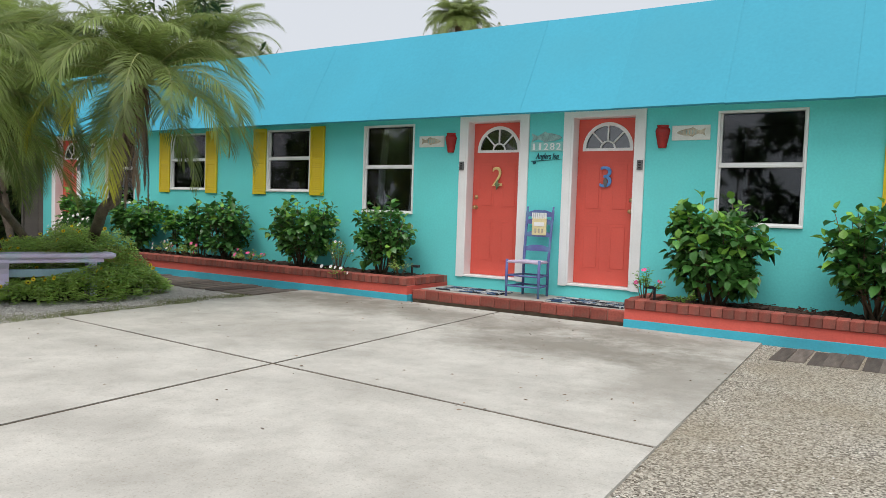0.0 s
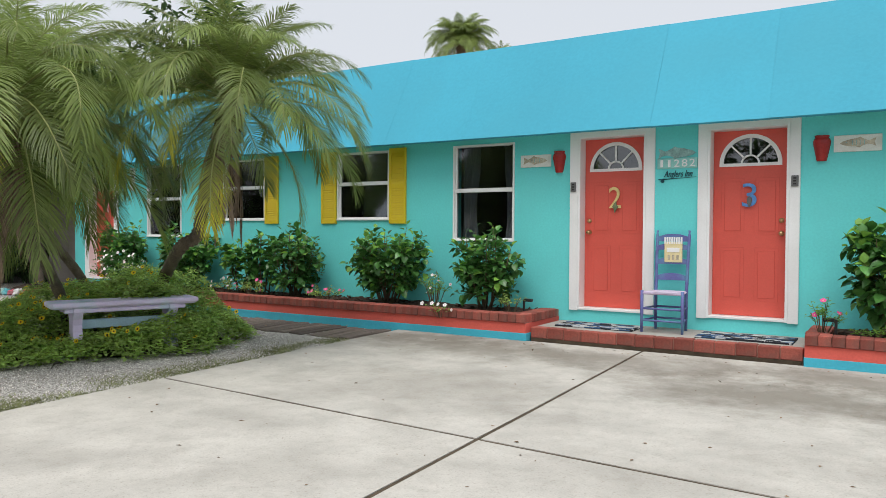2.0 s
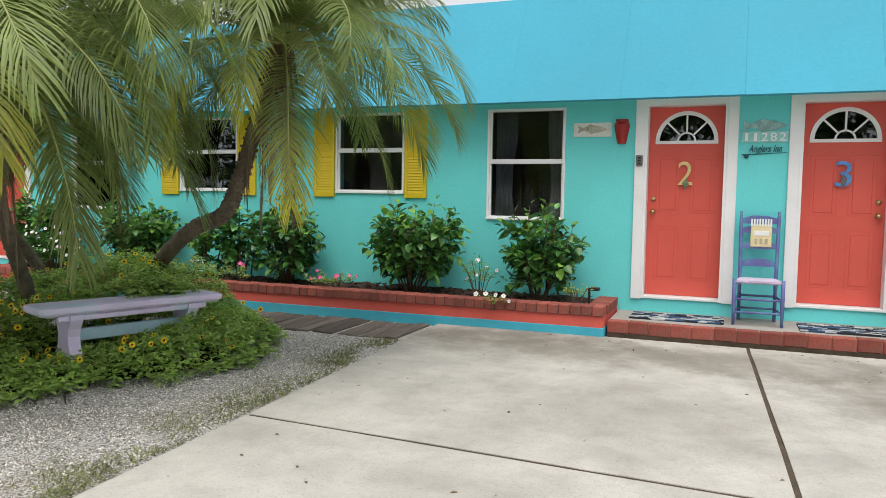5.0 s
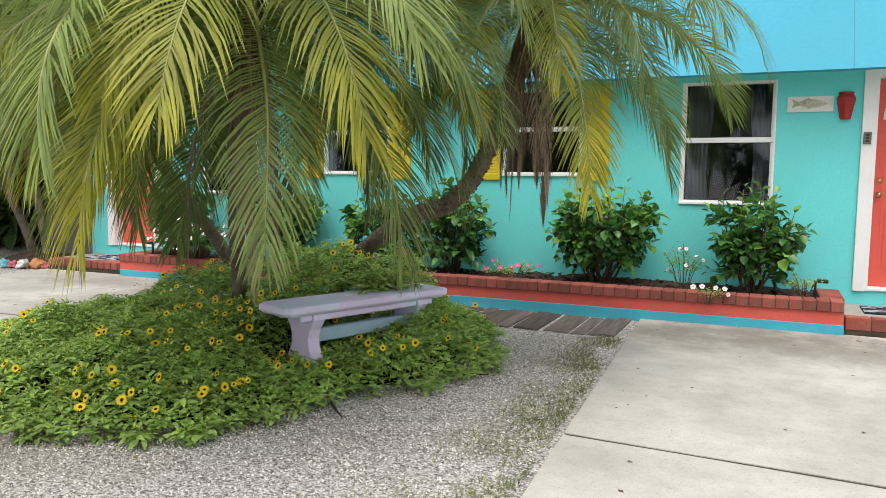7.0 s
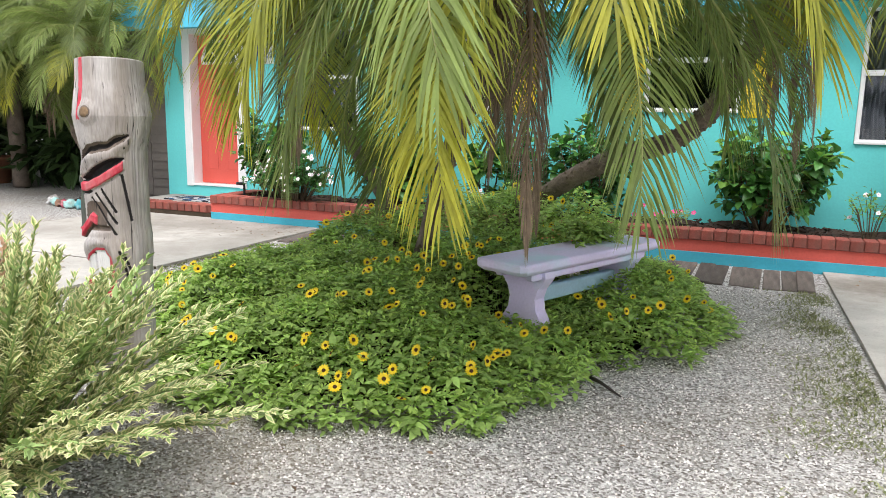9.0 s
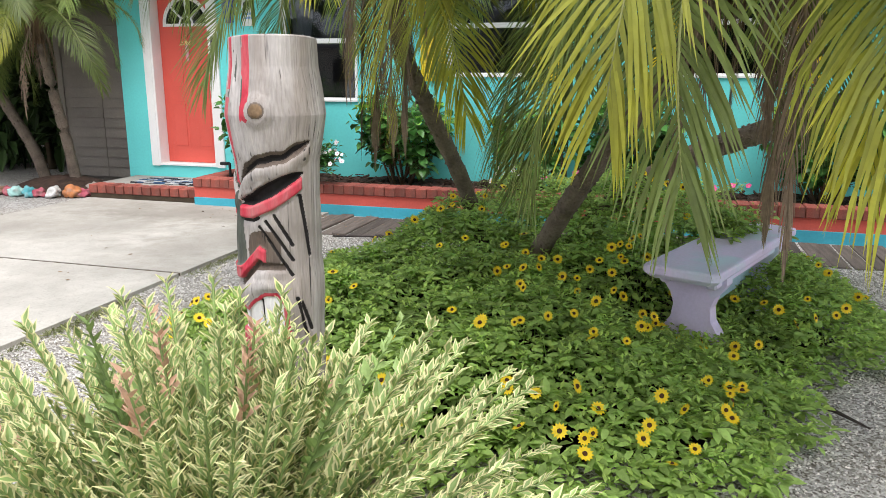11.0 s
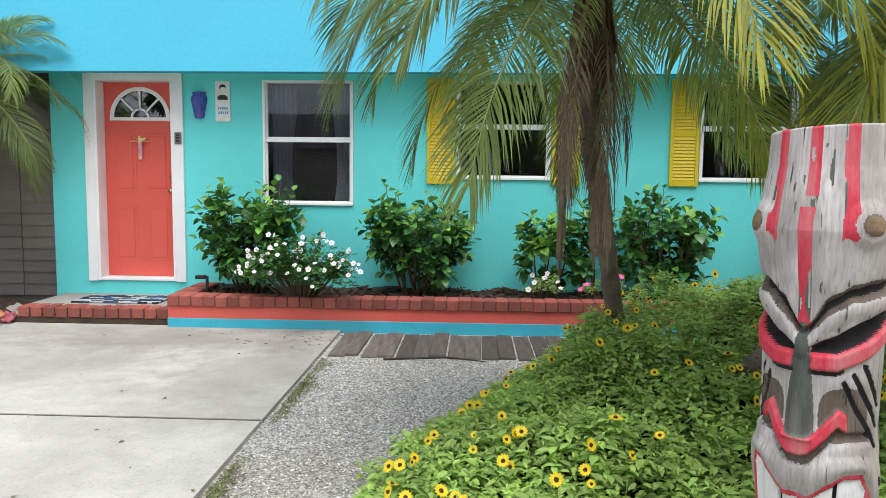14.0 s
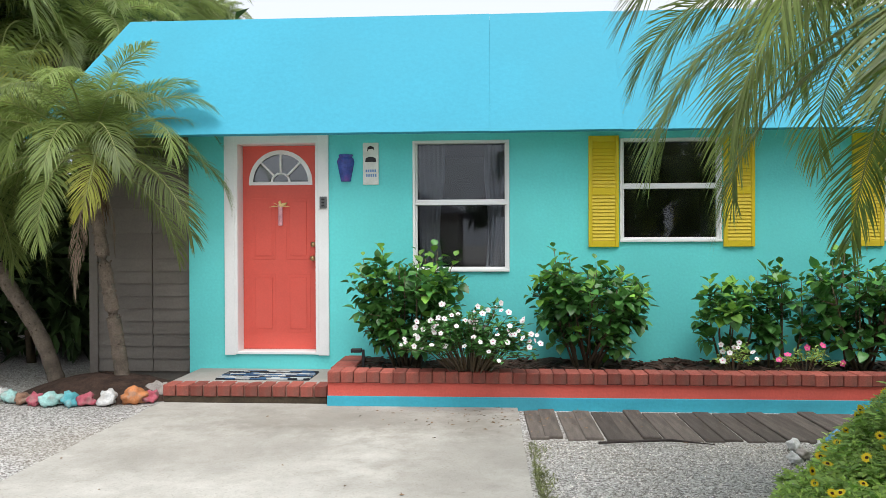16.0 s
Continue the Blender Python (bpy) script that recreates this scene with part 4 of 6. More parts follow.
def flowering(name, x, y, z, w, h, d, leaves, flowers, me, seed, label, leafsize=0.05, material=None, front=0.0):
    r = random.Random(seed)
    t = thing(name, label, "flowering plant", "", Matrix.Translation((x, y, z)))
    stems, fol = bmesh.new(), bmesh.new()
    spots = []
    for k in range(max(10, leaves // 22)):
        a, q = r.uniform(0, 6.28), r.uniform(0.1, 1) ** 0.6
        top = Vector((math.cos(a) * q * w / 2, math.sin(a) * q * d / 2 - front * r.random(), h * (1 - 0.55 * q * q) * r.uniform(0.75, 1.1)))
        base = Vector((top.x * 0.2, top.y * 0.2, 0))
        tube(stems, [base, base.lerp(top, 0.5) + Vector((0, 0, h * 0.15)), top], [0.005, 0.004, 0.002], 4, caps=False)
        spots.append((base.lerp(top, 0.5) + Vector((0, 0, h * 0.15)), top))
    for k in range(leaves):
        b, e = spots[r.randrange(len(spots))]
        p = b.lerp(e, r.uniform(-0.2, 1.0)) + Vector((r.gauss(0, 0.02), r.gauss(0, 0.02), r.gauss(0, 0.015)))
        leaf_verts(fol, aim(p, (r.gauss(0, 1), r.gauss(-0.2, 1), r.uniform(-0.2, 0.9))), leafsize * r.uniform(0.6, 1.2), leafsize * 0.42, 0.15, 0.15, 0, tri=True)
    part("branchwork", stems, M_STEM, t)
    part("foliage", fol, material or M_BEDLEAF, t)
    for k in range(flowers):
        b, e = spots[k % len(spots)]
        o = new("flower", me)
        o.parent = t
        p = e + Vector((r.gauss(0, 0.04), r.gauss(-0.03, 0.03), r.uniform(0.0, 0.03)))
        o.matrix_local = Matrix.Translation(p) @ Vector((r.gauss(0, 0.4), r.gauss(-0.9, 0.3), r.uniform(0.2, 1))).to_track_quat("Z", "Y").to_matrix().to_4x4() @ Matrix.Diagonal((*[r.uniform(0.8, 1.2)] * 3, 1))
    return t


flowering("vinca_plant", -7.62, -0.84, 0.25, 1.25, 0.62, 0.6, 2200, 85, F_WHITE, 21, "bushy vinca with many white flowers spilling over bricks", 0.075, M_LEAF, front=0.25)
flowering("vinca_plant", -5.35, -0.7, 0.26, 0.5, 0.26, 0.4, 200, 9, F_WHITE, 22, "low vinca with white flowers at the planter edge")
flowering("vinca_plant", -4.75, -0.72, 0.26, 0.6, 0.28, 0.4, 220, 5, F_PINK, 23, "low leafy plant with pink flowers on the planter")
flowering("vinca_plant", -3.3, -0.72, 0.26, 0.75, 0.24, 0.35, 260, 8, F_PINK, 24, "low spreading plant with a few pink flowers")
flowering("rose_plant", -1.55, -0.68, 0.26, 0.55, 0.5, 0.4, 300, 7, F_WHITE, 25, "spindly light green rose bush with small white blooms", 0.045, M_LEAFY)
flowering("rose_plant", -1.3, -0.95, 0.2, 0.45, 0.2, 0.35, 60, 5, F_WHITE, 26, "thin trailing stems with white flowers over bricks", 0.04, M_LEAFY, 0.15)
flowering("crown_of_thorns", 2.86, -0.7, 0.27, 0.4, 0.4, 0.3, 200, 3, F_PINK, 27, "small leafy plant with red flowers by the step", 0.05, M_LEAFY)
flowering("low_plant", 3.3, -0.75, 0.26, 0.45, 0.16, 0.3, 160, 0, F_PINK, 28, "low bright green clump in the planter", 0.04, M_LEAFY)
flowering("low_plant", -0.45, -0.7, 0.26, 0.4, 0.3, 0.3, 110, 0, F_PINK, 29, "wispy low green plant at the planter end", 0.05)

# flower bed
BED = [(-6.36, -5.0), (-6.42, -4.4), (-6.25, -3.9), (-5.95, -3.4), (-5.62, -2.85), (-5.25, -2.35), (-4.85, -2.05), (-4.3, -1.95), (-3.5, -2.15), (-2.9, -2.55), (-2.68, -3.1), (-2.64, -3.65), (-2.8, -4.15),
       (-3.25, -4.4), (-3.38, -5.0), (-3.52, -5.55), (-4.1, -5.75), (-4.9, -5.72), (-5.7, -5.6), (-6.2, -5.35)]


def edge_distance(x, y):
    inside, best = False, 9.0
    for (x0, y0), (x1, y1) in zip(BED, BED[1:] + BED[:1]):
        if (y0 > y) != (y1 > y) and x < (x1 - x0) * (y - y0) / (y1 - y0) + x0:
            inside = not inside
        s = max(0, min(1, ((x - x0) * (x1 - x0) + (y - y0) * (y1 - y0)) / ((x1 - x0) ** 2 + (y1 - y0) ** 2)))
        best = min(best, math.hypot(x - x0 - s * (x1 - x0), y - y0 - s * (y1 - y0)))
    return best if inside else -best


def bed_height(x, y):
    e = edge_distance(x, y)
    back = 0.38 * max(0.0, min(1.0, (y + 4.3) / 1.4)) * max(0.0, min(1.0, (x + 6.2) / 0.8))
    h = 0.09 + 0.3 * min(1, max(0, e) / 0.85) ** 0.75 + back * min(1, max(0, e) / 0.5)
    # trodden low around the bench
    across_ = (x + 3.5) * 0.93 - (y + 3.75) * 0.37
    along_ = (x + 3.5) * 0.37 + (y + 3.75) * 0.93
    near_bench = math.hypot(max(0.0, across_) + max(0.0, -0.12 - across_) * 2.2, max(0.0, abs(along_) - 0.7) * (2.4 if along_ < 0 else 1.0))
    return h * (0.42 + 0.58 * min(1, near_bench / 0.5)) * (1 + 0.35 * noise.noise((x * 2.3, y * 2.3, 0)))


bed = thing("sunflower_bed", "dense low bed of green beach sunflowers with yellow blooms", "flower bed")
r = random.Random(77)
bm = bmesh.new()
soil = bmesh.new()
pts = [soil.verts.new((-4.7 + (x + 4.7) * 0.86, -3.8 + (y + 3.8) * 0.86, -0.008)) for x, y in BED]
soil.faces.new(pts)
bmesh.ops.solidify(soil, geom=soil.faces[:], thickness=0.01)
part("soil", soil, M_MULCH, bed, "dark soil under the leaves")


def sprig(bm, x, y, z, lean, size):
    """A leafy shoot tip: a whorl of spreading leaves round small young ones."""
    turn = r.uniform(0, 6.28)
    for j in range(7):
        a = turn + j * 2.4
        inner = j > 4
        L = size * (0.55 if inner else r.uniform(0.8, 1.25))
        d = (math.cos(a) + lean[0], math.sin(a) + lean[1], 0.9 if inner else r.uniform(-0.25, 0.4))
        c = Vector((x, y, z - (0.0 if inner else r.uniform(0.0, 0.05))))
        leaf_verts(bm, aim(c + Vector(d).normalized() * 0.012, d, r.uniform(-0.4, 0.4)), L, L * 0.52, 0.12, r.uniform(0.05, 0.3), 1 if inner or r.random() < 0.12 else 0, tri=inner)


count = 0
while count < 8600:
    x, y = r.uniform(-6.85, -2.4), r.uniform(-6.1, -1.75)
    e = edge_distance(x, y) + 0.22 * noise.noise((x * 3, y * 3, 7)) + 0.12 * noise.noise((x * 9, y * 9, 8))
    if e < -0.05:
        continue
    z = bed_height(x, y) * (1 - 0.7 * r.random() ** 2.6)
    sprig(bm, x, y, z, (r.gauss(0, 0.25), r.gauss(-0.1, 0.25)), 0.054 * r.uniform(0.7, 1.3))
    count += 1
# shoots sprawling over the back of the bench
for k in range(170):
    u, v = r.gauss(0.25, 0.15), r.gauss(0.12, 0.09)
    x, y = -3.5 + 0.39 * u - 0.92 * v, -3.69 + 0.92 * u + 0.39 * v
    sprig(bm, x, y, r.uniform(0.535, 0.66), (0.3, -0.2), 0.055)
o = part("foliage", bm, [M_BEDLEAF, M_BEDYOUNG], bed)
o["kind"] = "stuff"
bm = bmesh.new()
for k in range(520):
    x, y = r.uniform(-6.7, -2.6), r.uniform(-5.7, -1.9)
    if edge_distance(x, y) < 0.02:
        continue
    h = bed_height(x, y)
    tube(bm, [(x, y, 0), (x + r.uniform(-0.06, 0.06), y + r.uniform(-0.06, 0.06), h * 0.97)], [0.004, 0.002], 4, caps=False)
part("branchwork", bm, M_BEDLEAF, bed)["kind"] = "stuff"
made = 0
while made < 200:
    x, y = r.uniform(-6.7, -2.6), r.uniform(-5.7, -1.9)
    if edge_distance(x, y) < 0.03 or noise.noise((x * 1.2, y * 1.2, 30)) < -0.25 * r.random():
        continue
    o = new("flower", F_YELLOW)
    o.parent = bed
    o.matrix_local = Matrix.Translation((x, y, bed_height(x, y) + r.uniform(0.0, 0.05))) @ Vector((r.gauss(0, 0.5), r.gauss(-0.7, 0.4), r.uniform(0.3, 1.0))).to_track_quat("Z", "Y").to_matrix().to_4x4() @ Matrix.Diagonal((*[r.uniform(0.65, 1.05)] * 3, 1))
    made += 1


# ---- palms ----
def frond_mesh(length, start_el, sag, seed, dead=False, pairs=88, leaflet=0.37):
    """One feather leaf: rachis leaving the crown along +x, sagging under its weight, with two rows of narrow curved leaflets."""
    r = random.Random(seed)
    bm = bmesh.new()
    n = 14
    el, p = radians(start_el), Vector((0.04, 0, 0))
    pts = [p.copy()]
    for k in range(n):
        s = (k + 1) / n
        p = p + Vector((math.cos(el), 0.03 * math.sin(k * 0.7 + seed), math.sin(el))) * (length / n)
        el = max(radians(-88), el - radians(sag) / n * (0.5 + s))
        pts.append(p.copy())
    tube(bm, pts, [0.012 * (1 - 0.85 * k / n) for k in range(n + 1)], 5, mi=1, caps=False)
    for k in range(pairs):
        s = 0.13 + 0.87 * (k + 0.5) / pairs
        f = s * n
        i = min(int(f), n - 1)
        q = pts[i].lerp(pts[i + 1], f - i)
        d = (pts[i + 1] - pts[i]).normalized()
        up = (Vector((0, 1, 0)).cross(d) * -1).normalized()
        L0 = leaflet * ramp_at(s, [(0.1, 0.35), (0.28, 0.95), (0.5, 1.0), (0.8, 0.8), (1.0, 0.42)])
        for side in (-1, 1):
            if r.random() < (0.3 if dead else 0.03):
                continue
            L = L0 * r.uniform(0.88, 1.08)
            ang = radians(ramp_at(s, [(0.1, 78), (0.5, 58), (1.0, 22)]) + r.gauss(0, 5) - (25 if dead else 0))
            v = (d * math.cos(ang) + Vector((0, side, 0)) * math.sin(ang) + up * (0.0 if dead else 0.22 + r.gauss(0, 0.06))).normalized()
            across = v.cross(up).normalized() * 0.0046 * (0.8 if dead else 1)
            droop = (0.8 if dead else 0.42) * r.uniform(0.75, 1.25)
            rows = []
            for u, w in ((0.0, 0.6), (0.35, 1.0), (0.7, 0.8)):
                c = q + v * L * u * (1 - 0.25 * droop * u) + Vector((0, 0, -1)) * L * droop * u * u
                rows.append((bm.verts.new(c - across * w), bm.verts.new(c + across * w)))
            tip_ = bm.verts.new(q + v * L * (1 - 0.3 * droop) + Vector((0, 0, -1)) * L * droop)
            for (a, b), (a1, b1) in zip(rows, rows[1:]):
                bm.faces.new((a, b, b1, a1))
            bm.faces.new((rows[-1][0], rows[-1][1], tip_))
    me = bpy.data.meshes.new("frond")
    bm.to_mesh(me)
    bm.free()
    return me


FRONDS = {}
for kind, (el, sag, length) in {"up": (76, 74, 1.25), "mid": (54, 100, 1.4), "low": (30, 108, 1.5), "hang": (4, 92, 1.5), "drop": (-30, 56, 1.5)}.items():
    for v in range(2):
        for tone, m in (("g", M_FROND), ("y", M_FRONDY)):
            if tone == "y" and kind in ("up", "mid"):
                continue
            me = frond_mesh(length, el + 6 * v, sag + 8 * v, hash((len(kind), v)) % 97 + v)
            me.materials.append(m)
            me.materials.append(M_RACHIS)
            FRONDS[kind, v, tone] = me
for v in range(2):
    me = frond_mesh(1.25, -62 - 14 * v, 40, 300 + v, dead=True, pairs=50, leaflet=0.2)
    me.materials.append(M_FRONDB)
    me.materials.append(M_FRONDB)
    FRONDS["dead", v, "b"] = me


def palm(label, trunk, radius, scale, seed, counts, yellow_toward=None, yellow=0, dead=5, group="pygmy date palms"):
    """trunk: points from the ground to the heart of the crown."""
    r = random.Random(seed)
    base, heart = Vector(trunk[0]), Vector(trunk[-1])
    t = thing("palm_tree", label, "palm tree", group, Matrix.Translation(base))
    # smooth the trunk
    P = [Vector(p) - base for p in trunk]
    fine = []
    for i in range(len(P) - 1):
        p0, p1, p2, p3 = P[max(i - 1, 0)], P[i], P[i + 1], P[min(i + 2, len(P) - 1)]
        for k in range(8):
            u = k / 8
            fine.append(0.5 * ((2 * p1) + (p2 - p0) * u + (2 * p0 - 5 * p1 + 4 * p2 - p3) * u * u + (3 * p1 - p0 - 3 * p2 + p3) * u ** 3))
    fine.append(P[-1])
    bm = bmesh.new()
    n = len(fine)
    tube(bm, fine, [radius * (1.15 - 0.3 * (i / n)) * (1 + 0.06 * math.sin(i * 2.1)) for i in range(n)], 12)
    # old leaf-base pegs
    for i in range(1, n - 1):
        d = (fine[i + 1] - fine[i - 1]).normalized()
        a = d.orthogonal().normalized()
        for k in range(9):
            q = Matrix.Rotation(k * 0.698 + i * 0.37 + r.uniform(-0.1, 0.1), 3, d) @ a
            c = fine[i] + q * radius * 0.92 + d * r.uniform(-0.02, 0.02)
            tube(bm, [c, c + q * radius * 0.17 + d * 0.012], [radius * 0.2, radius * 0.1], 4)
    part("trunk", bm, M_TRUNK, t, "rough grey brown knobbly trunk")
    # fibrous skirt below the heart
    bm = bmesh.new()
    d = (fine[-1] - fine[-3]).normalized()
    h = fine[-1]
    tube(bm, [h - d * 0.5 * scale, h - d * 0.3 * scale, h - d * 0.1 * scale, h + d * 0.05], [radius * 0.85, radius * 1.5, radius * 1.6, radius * 0.6], 10)
    for k in range(60):
        a = r.uniform(0, 6.28)
        c = h - d * r.uniform(0.02, 0.4) * scale + Vector((math.cos(a), math.sin(a), 0)) * radius * 1.3
        e = c + Vector((math.cos(a) * 0.05, math.sin(a) * 0.05, -r.uniform(0.12, 0.35) * scale))
        tube(bm, [c, e], [0.012, 0.004], 4, caps=False)
    part("leaf_base_skirt", bm, M_FIBRE, t, "brown fibrous leaf bases under the crown")
    for kind, num in counts.items():
        for k in range(num):
            a = 2 * math.pi * (k + r.uniform(-0.25, 0.25)) / num + len(kind) * 0.7
            tone = "g"
            if yellow_toward is not None and kind in ("hang", "drop"):
                da = abs((a - yellow_toward + math.pi) % (2 * math.pi) - math.pi)
                tone = "y" if da < yellow and r.random() < 0.7 else "g"
            o = new("frond", FRONDS[kind, r.randrange(2), tone])
            o.parent = t
            s = scale * r.uniform(0.85, 1.12)
            o.matrix_local = Matrix.Translation(h) @ Matrix.Rotation(a, 4, "Z") @ Matrix.Rotation(radians(r.uniform(-7, 7)), 4, "Y") @ Matrix.Rotation(radians(r.uniform(-18, 18)), 4, "X") @ Matrix.Diagonal((s, s, s, 1))
    for k in range(dead):
        o = new("frond", FRONDS["dead", r.randrange(2), "b"])
        o.parent = t
        o["label"] = "dead brown hanging frond"
        s = scale * r.uniform(0.65, 1.0)
        o.matrix_local = Matrix.Translation(h - d * 0.15) @ Matrix.Rotation(2 * math.pi * (k + r.random()) / max(1, dead), 4, "Z") @ Matrix.Diagonal((s, s, s, 1))
    return t


FULL = {"up": 12, "mid": 16, "low": 16, "hang": 13, "drop": 6}
palm("leaning pygmy date palm with drooping green fronds and dead leaves", [(-5.02, -3.0, -0.02), (-5.15, -3.2, 0.65), (-5.3, -3.58, 1.22), (-5.42, -3.82, 1.7), (-5.44, -3.98, 2.48)], 0.052, 1.08, 41, {"up": 8, "mid": 12, "low": 15, "hang": 13, "drop": 5}, -0.9, 0.9, 9)
palm("strongly leaning pygmy date palm with curved knobbly trunk", [(-4.6, -2.6, 0.0), (-4.25, -2.75, 0.5), (-3.8, -2.92, 0.86), (-3.35, -3.12, 1.08), (-3.0, -3.2, 1.2), (-2.7, -3.38, 1.5), (-2.48, -3.42, 2.0), (-2.28, -3.37, 2.54)], 0.066, 1.06, 42, {"up": 12, "mid": 16, "low": 16, "hang": 11, "drop": 3}, -1.4, 0.6, 9)
palm("pygmy date palm with long yellowing fronds hanging over the bench", [(-4.75, -3.6, 0.0), (-4.5, -3.85, 0.5), (-4.2, -4.25, 1.0), (-3.8, -4.7, 1.6), (-3.48, -4.98, 2.37)], 0.054, 1.18, 43, {"up": 7, "mid": 10, "low": 14, "hang": 20, "drop": 14}, -1.9, 1.5, 7)
palm("small pygmy date palm beside the taupe siding wall", [(-10.95, -0.4, 0.115), (-11.02, -0.43, 0.7), (-11.1, -0.5, 1.4), (-11.16, -0.56, 2.22)], 0.06, 0.94, 44, {"up": 11, "mid": 15, "low": 15, "hang": 10, "drop": 2}, -1.5, 0.7, 3)
palm("leaning palm in the shady garden corner", [(-11.9, 0.1, 0.0), (-12.1, 0.1, 0.5), (-12.6, 0.1, 1.3), (-13.0, 0.0, 2.4)], 0.07, 1.1, 45, FULL, -1.5, 0.7, 6)
palm("tall garden palm behind the motel roof", [(-13.4, 2.6, 0.0), (-13.3, 2.5, 2.0), (-13.2, 2.4, 3.9)], 0.1, 1.5, 46, FULL, -1.5, 0.8, 4, "garden palms")
palm("tall garden palm behind the motel roof", [(-15.6, 1.0, 0.0), (-15.7, 1.0, 2.0), (-15.8, 0.9, 3.6)], 0.1, 1.6, 47, FULL, -1.5, 0.8, 4, "garden palms")
palm("tall garden palm behind the motel roof", [(-15.0, 8.2, 0.0), (-15.0, 8.2, 3.0), (-15.1, 8.2, 6.2)], 0.12, 2.0, 52, FULL, None, 0, 2, "garden palms")
palm("tall garden palm behind the motel roof", [(-17.5, 3.0, 0.0), (-17.5, 3.0, 2.0), (-17.4, 3.0, 4.6)], 0.12, 2.0, 53, FULL, -1.5, 0.6, 2, "garden palms")
palm("tall garden palm behind the motel roof", [(-18.5, 4.5, 0.0), (-18.4, 4.5, 3.0), (-18.4, 4.5, 5.4)], 0.12, 2.0, 49, FULL, None, 0, 2, "garden palms")
palm("tall garden palm behind the motel roof", [(-14.4, 0.6, 0.0), (-14.5, 0.6, 2.6), (-14.5, 0.5, 5.0)], 0.12, 1.8, 54, FULL, -1.5, 0.6, 3, "garden palms")
palm("tall garden palm behind the motel roof", [(-16.8, -0.9, 0.0), (-16.8, -0.9, 3.0), (-16.7, -0.9, 5.6)], 0.12, 2.0, 55, FULL, -1.5, 0.6, 3, "garden palms")
palm("distant tall palm rising above the roofline", [(-25.9, 41, 0.0), (-25.9, 41, 8.0), (-25.9, 41, 15.6)], 0.25, 2.1, 50, {"up": 30, "mid": 34, "low": 26, "hang": 12}, None, 0, 0, "distant palms")
palm("distant small palm just above the roofline", [(-23.3, 42.7, 0.0), (-23.3, 42.7, 8.0), (-23.3, 42.7, 14.9)], 0.2, 1.0, 51, {"up": 5, "mid": 7, "low": 6}, None, 0, 0, "distant palms")


# ---- thickets and the far side of the street ----
M_THICKET = mat("shady_thicket_leaf", (0.055, 0.1, 0.03), 0.6, 0.25, 2, 30, 0.0, island=0.55, translucent=0.15)


def thicket(name, label, boxes, leaves, size, seed, trunks=6):
    r = random.Random(seed)
    t = thing(name, label, "thicket")
    fol, st = bmesh.new(), bmesh.new()
    clumps = []
    for x0, x1, y0, y1, h in boxes:
        for k in range(22):
            clumps.append((Vector((r.uniform(x0, x1), r.uniform(y0, y1), h * r.uniform(0.1, 0.9))), r.uniform(0.3, 0.6) * min(1.6, h * 0.35)))
        for k in range(trunks):
            x, y = r.uniform(x0, x1), r.uniform(y0, y1)
            tube(st, [(x, y, -0.02), (x + r.uniform(-0.3, 0.3), y, h * 0.4), (x + r.uniform(-0.6, 0.6), y + r.uniform(-0.3, 0.3), h * 0.8)], [0.06, 0.045, 0.02], 6)
    for k in range(leaves):
        c, rad = clumps[r.randrange(len(clumps))]
        d = Vector((r.gauss(0, 1), r.gauss(0, 1), r.gauss(0, 1))).normalized()
        p = c + d * rad * r.uniform(0.5, 1.15)
        p.z = max(0.03, p.z)
        L = size * r.uniform(0.5, 1.4)
        leaf_verts(fol, aim(p, (d.x + r.gauss(0, 0.5), d.y + r.gauss(0, 0.5), d.z * 0.5 + r.gauss(0, 0.4))), L, L * 0.32, 0.15, r.uniform(0, 0.5), 0, tri=True)
    part("trunk_tangle", st, M_STEM, t)["kind"] = "stuff"
    part("foliage", fol, [M_THICKET], t)["kind"] = "stuff"


thicket("garden_thicket", "dense shady green garden thicket of palms and shrubs", [(-14.5, -11.9, 1.0, 3.0, 2.4), (-18, -14.0, -0.5, 3.0, 3.2), (-22, -17, -4, 2, 4.0), (-21, -13.0, 5, 9.5, 8.5), (-26, -19, 2, 8, 6.5), (-17, -12.8, 1.8, 5, 6.2), (-20, -15, -1, 3, 6.0)], 22000, 0.36, 61)
thicket("street_trees", "dark green trees across the street", [(-36, -25, -40, -34, 7.0), (-8, 4, -42, -35, 8.5), (4, 20, -40, -34, 8.0), (22, 45, -36, -28, 7.0), (-55, -32, -36, -26, 7.0)], 16000, 0.7, 62)
across = thing("neighbour_house", "low pale house with a hipped grey roof", "house", m=Matrix.Translation((-16, -34, 0)))
M_FARWALL = mat("pale_far_wall", (0.4, 0.38, 0.34), 0.9)
M_FARROOF = mat("grey_far_roof", (0.1, 0.1, 0.11), 0.9, 0.2, 3, 20)
part("wall", bx(-7, 7, -4, 4, -0.02, 2.9), M_FARWALL, across)
bm = bmesh.new()
vs = [bm.verts.new(p) for p in ((-7.6, -4.6, 2.8), (7.6, -4.6, 2.8), (7.6, 4.6, 2.8), (-7.6, 4.6, 2.8), (-3, 0, 4.9), (3, 0, 4.9))]
for q in ((0, 1, 5, 4), (1, 2, 5), (2, 3, 4, 5), (3, 0, 4), (3, 2, 1, 0)):
    bm.faces.new([vs[i] for i in q])
part("roof", bm, M_FARROOF, across)
for x in (-4.5, 0.0, 4.5):
    part("window", bx(x - 0.7, x + 0.7, 3.98, 4.04, 1.0, 2.2, bevel=0.01), M_BLACK, across)


